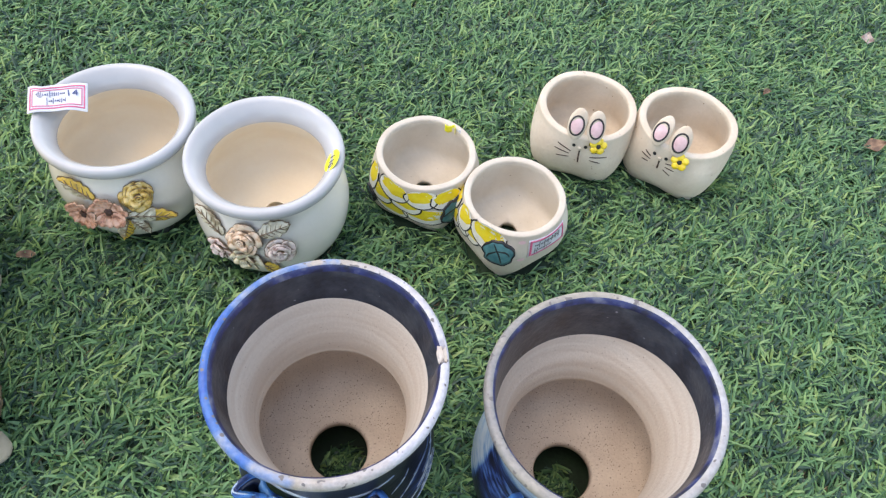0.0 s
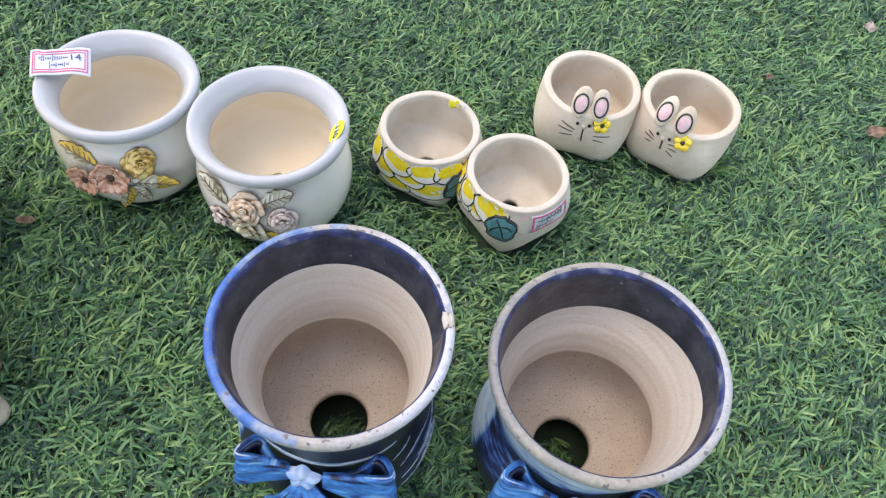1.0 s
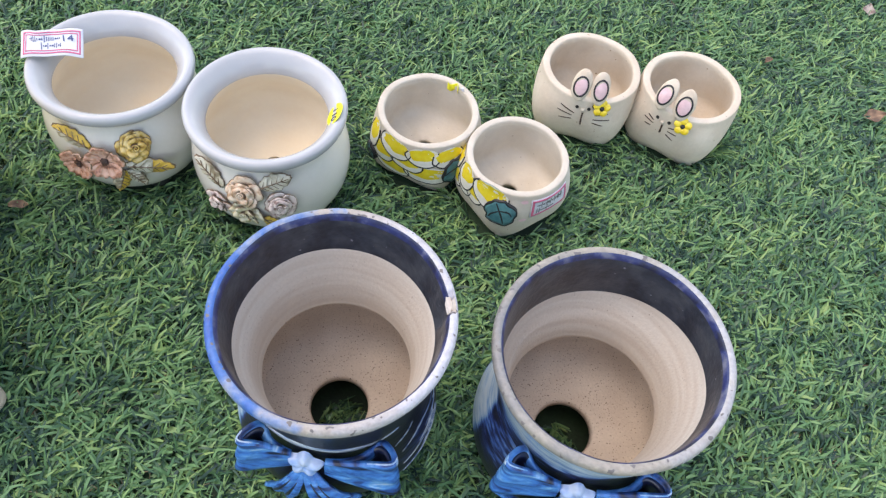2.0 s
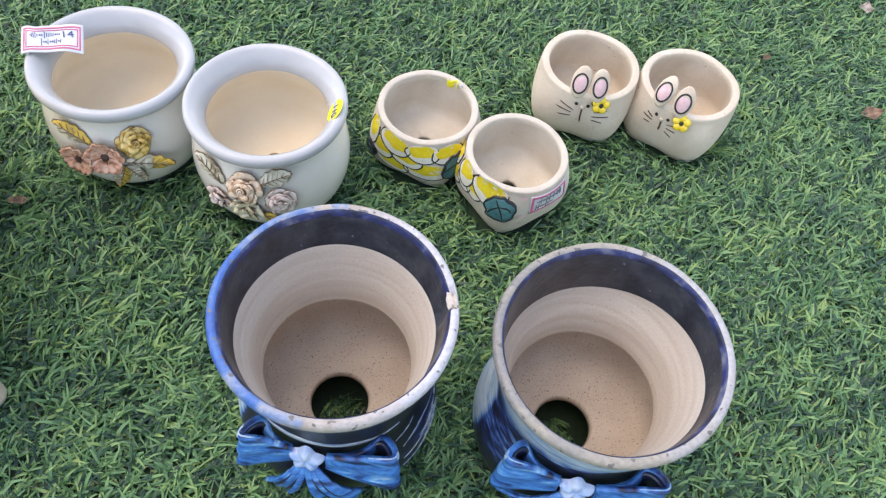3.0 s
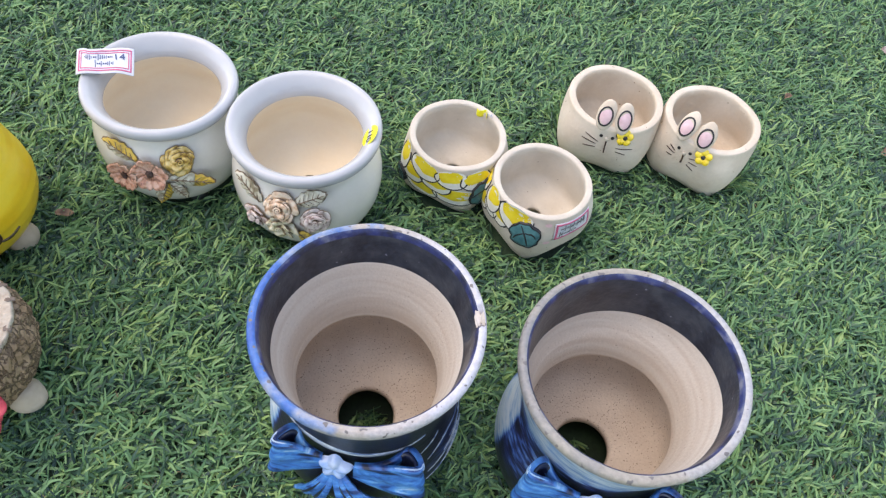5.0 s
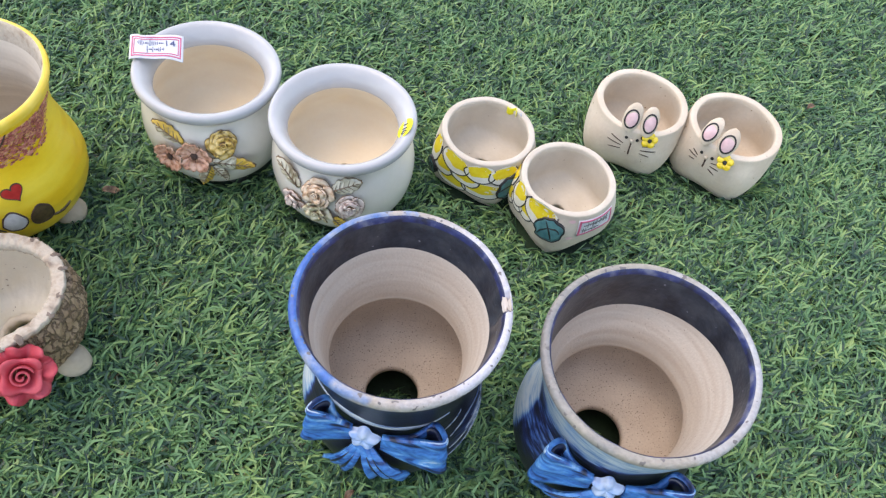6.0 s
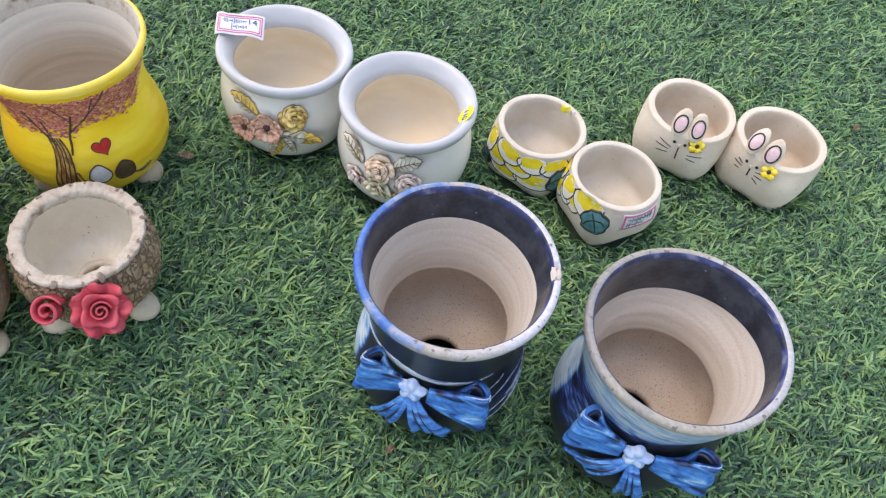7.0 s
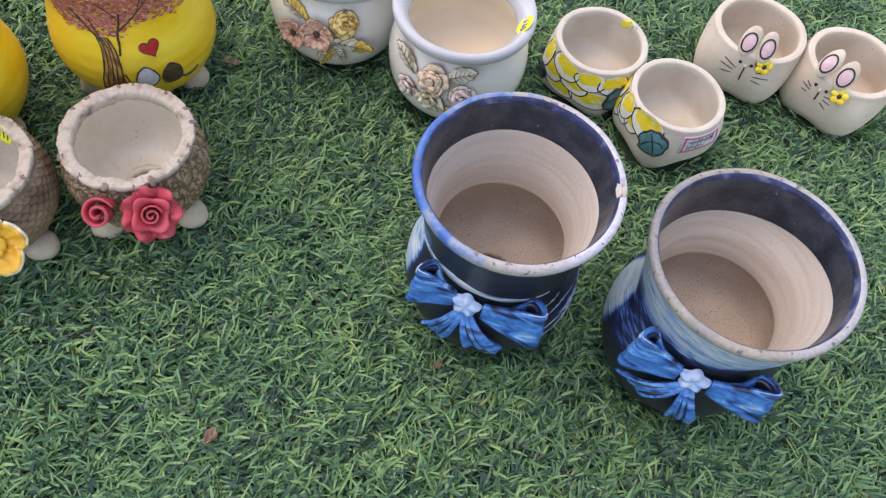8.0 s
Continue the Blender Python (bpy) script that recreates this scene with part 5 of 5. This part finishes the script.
    # two plain rounded shapes below it
    for deg, z, a, b, mat, seed in ((-56.5, 0.068, 0.0100, 0.0115, SHAPE_WHITE, 2), (-39, 0.064, 0.0098, 0.0115, SHAPE_BROWN, 6)):
        pts = oval(a, b, 30, 0.16, seed, 0.18)
        shape_ob = part("painted_shape", patch(bmesh.new(), skin, deg, z, pts, 0.0008, 4), mat, pot, "plain rounded painted shape")
        part("outline", stroke(bmesh.new(), skin, deg, z, pts[::2], 0.0013, 0.0012, closed=True, k=2), BROWN_INK, shape_ob)
    for line, w in (([(-33, 0.054), (-26, 0.051), (-18, 0.054)], 0.0026), ([(-64, 0.058), (-68, 0.064), (-70, 0.073), (-72, 0.072), (-71, 0.064), (-66, 0.056)], 0.0011)):
        c = line[0]
        part("painted_curve", stroke(bmesh.new(), skin, c[0], c[1], [((d - c[0]) * 0.0765 * math.pi / 180, zz - c[1]) for d, zz in line], w, 0.0011, taper=True), SHAPE_BROWN, pot)
    return pot


yellow_pot(-0.478, 0.408, 0, "tall yellow pot painted with a red-leaved tree and a heart", True)
yellow_pot(-0.617, 0.292, 0, "tall plain yellow pot on rounded clay feet", False)

# ---- rough clay pots on stone-like feet ----
P_OUT = [(0.026, 0.013), (0.036, 0.014), (0.0470, 0.021), (0.0565, 0.034), (0.0608, 0.050), (0.0610, 0.064), (0.0590, 0.078), (0.0565, 0.086)]
P_RIM = [(0.0572, 0.0895), (0.0582, 0.0930), (0.0576, 0.0950), (0.0566, 0.0956), (0.0520, 0.0958), (0.0482, 0.0950), (0.0466, 0.0934), (0.0460, 0.0905)]
P_IN = [(0.0462, 0.086), (0.0505, 0.076), (0.0530, 0.062), (0.0520, 0.046), (0.045, 0.030), (0.032, 0.0225), (0.0205, 0.0215)]
P_RING = [(0.0190, 0.0238), (0.0150, 0.0238), (0.0135, 0.0215), (0.0130, 0.014)]


def rough_pot(x, y, scaled, label, seed, feet):
    pot = thing("plant_pot", x, y, label, "plant pot", "rough clay pots with flowers")

    def shape(th, r, z):
        c = Vector((math.cos(th), math.sin(th), 0))
        if z > 0.084:
            lump = noise.noise(c * 5.5 + Vector((seed, 0, 0)))
            r *= 0.965 + 0.018 * lump + 0.012 * noise.noise(c * 17 + Vector((0, 0, z * 120)))
            z += 0.0022 * noise.noise(c * 3.2 + Vector((0, seed, 0))) + 0.0016 * noise.noise(c * 13 + Vector((0, 0, r * 60)))
        elif r > 0.0558 or z < 0.03:
            if scaled:
                row = z / 0.0052
                k = math.floor(row)
                col = (th * 38 / (2 * math.pi) + 0.5 * (k % 2)) % 1.0 - 0.5
                f = row - k
                arc = f - 0.85 * (1 - math.sqrt(max(0.0, 1 - (2 * col) ** 2)))
                r += 0.0032 * (1 - (arc % 1.0)) - 0.0014
            else:
                p = Vector((r * math.cos(th), r * math.sin(th), z))
                r += 0.0022 * noise.noise(p * 120) + 0.0013 * noise.noise(p * 280)
        return r, z
    outer = [tuple(p)[:2] for p in spline([(r, z, 0) for r, z in P_OUT], 14)]
    rim = [tuple(p)[:2] for p in spline([(r, z, 0) for r, z in P_RIM], 3)]
    inner = [tuple(p)[:2] for p in spline([(r, z, 0) for r, z in P_IN], 3)]
    part("body", lathe([(outer, 0), (rim, 1), (inner, 2), (P_RING, 3)], 380, shape), [SCALE_CLAY if scaled else BARK, BARK_RIM, BARK_INSIDE, POT_INSIDE], pot)
    rnd = random.Random(int(seed))
    for k in range(15):
        a = 2 * math.pi * (k + 0.6 * rnd.random()) / 15
        r, z = shape(a, 0.0572, 0.0938)
        bm = blob(bmesh.new(), Matrix.Translation((r * math.cos(a), r * math.sin(a), z)) @ Matrix.Rotation(a, 4, "Z") @ Matrix.Rotation(radians(38), 4, "Y"), (0.0034 * (0.7 + 0.6 * rnd.random()), 0.0020 + 0.0018 * rnd.random(), 0.0014), k, 0.5, 3)
        part("notch", bm, NOTCH, pot)
    for k, (deg, s) in enumerate(feet):
        a = radians(deg)
        bm = blob(bmesh.new(), Matrix.Translation((0.050 * math.cos(a), 0.050 * math.sin(a), 0.0142)) @ Matrix.Rotation(a, 4, "Z"), (0.0155 * s, 0.0145 * s, 0.0145), k + seed, 0.10, 3)
        part("foot", bm, STONE, pot, "smooth grey clay foot")
    return pot, Skin(outer)


pot, skin = rough_pot(-0.411, 0.2595, False, "cracked bark-like clay pot with two red roses on grey feet", 3.0, ((-18, 1.0), (-112, 1.0), (112, 1.0)))
UP = Matrix.Rotation(radians(-36), 4, "X")
relief(pot, skin, "rose", ROSE_RED, -54, 0.070, lambda bm, m: ruffled_rose(bm, m @ Matrix.Translation((0, 0, 0.006)) @ UP, 0.0242, 3.1, 7, 0.0018), 0, "large matte red modelled rose")
relief(pot, skin, "rose", ROSE_RED, -87, 0.071, lambda bm, m: spiral_bud(bm, m @ Matrix.Translation((0, 0, 0.004)) @ UP, 0.0155, 1.9, 0.95, 0.0026), 0, "small matte red rosebud")
pot, skin = rough_pot(-0.523, 0.192, True, "brown scaled clay pot with a golden flower on grey feet", 8.0, ((-18, 1.05), (-112, 1.0), (112, 1.0)))
flower = relief(pot, skin, "flower", FLOWER_GOLD, -48, 0.068, lambda bm, m: flat_flower(bm, m @ Matrix.Translation((0, 0, 0.005)) @ UP, 0.025, 5, 5, 0.0022, 0.5, 0.2), 0, "golden open flower with a pale edge")
bm = bmesh.new()
flat_flower(bm, skin.place(-48, 0.068, -0.0003) @ Matrix.Translation((0, 0, 0.005)) @ UP @ Matrix.Diagonal((1.05, 1.05, 1, 1)), 0.025, 5, 5, 0.0022, 0.5, 0.2)
part("petal_edge", bm, FLOWER_EDGE, flower, "pale glazed petal edge")
relief(flower, skin, "flower_heart", FLOWER_GOLD, -48, 0.068, lambda bm, m: rose(bm, m @ Matrix.Translation((0, 0, 0.007)) @ UP, 0.011, 9, 1, 0.05, 0.5, 0.0015))
bm = bmesh.new()


def tag(u, v):
    a, t = 2 * math.pi * v, radians(73 + 13 * u * math.cos(2 * math.pi * v))
    w = 0.5 + 0.5 * u * math.sin(a)
    r = 0.0415 + 0.0055 * w
    return (r * math.cos(t), r * math.sin(t), 0.0790 + 0.0165 * w)


sheet(bm, tag, 5, 24, 0.0003)
sticker = part("price_sticker", bm, STICKER, pot, "round yellow price sticker")
bm = bmesh.new()
for k in range(3):
    sheet(bm, lambda u, v, k=k: ((0.0426 + 0.002 * v) * math.cos(radians(79 - 6 * k - 1.5 * u)), (0.0426 + 0.002 * v) * math.sin(radians(79 - 6 * k - 1.5 * u)), 0.0845 + 0.006 * v), 2, 2, 0.0003)
part("writing", bm, INK, sticker)

# ---- fallen leaves ----
for x, y, size, turn, seed in ((-0.393, 0.430, 0.016, 20, 1), (-0.270, 0.052, 0.015, 80, 2), (0.543, 0.808, 0.022, 70, 3), (0.492, 0.622, 0.026, 8, 4), (-0.106, 0.158, 0.009, 40, 5), (0.385, 0.700, 0.012, 30, 6)):
    bm = bmesh.new()

    def litter(u, v, size=size, seed=seed):
        w = 0.32 * size * math.sin(math.pi * min(1, 0.05 + 0.93 * u)) * (1 + 0.2 * math.sin(9 * u + seed))
        s = 2 * v - 1
        return (size * (u - 0.5), w * s, 0.0135 + 0.003 * abs(s) + 0.002 * math.sin(4 * u + seed))
    sheet(bm, litter, 12, 6, 0.0004)
    leaf = mesh_object("dry_leaf", bm, DRY_PALE if seed == 3 else DRY)
    leaf.matrix_world = pose(x, y, 0, 0, 0, turn)
    tagged(leaf, "small curled dry brown leaf lying on the turf", "dry leaf", "fallen leaves")
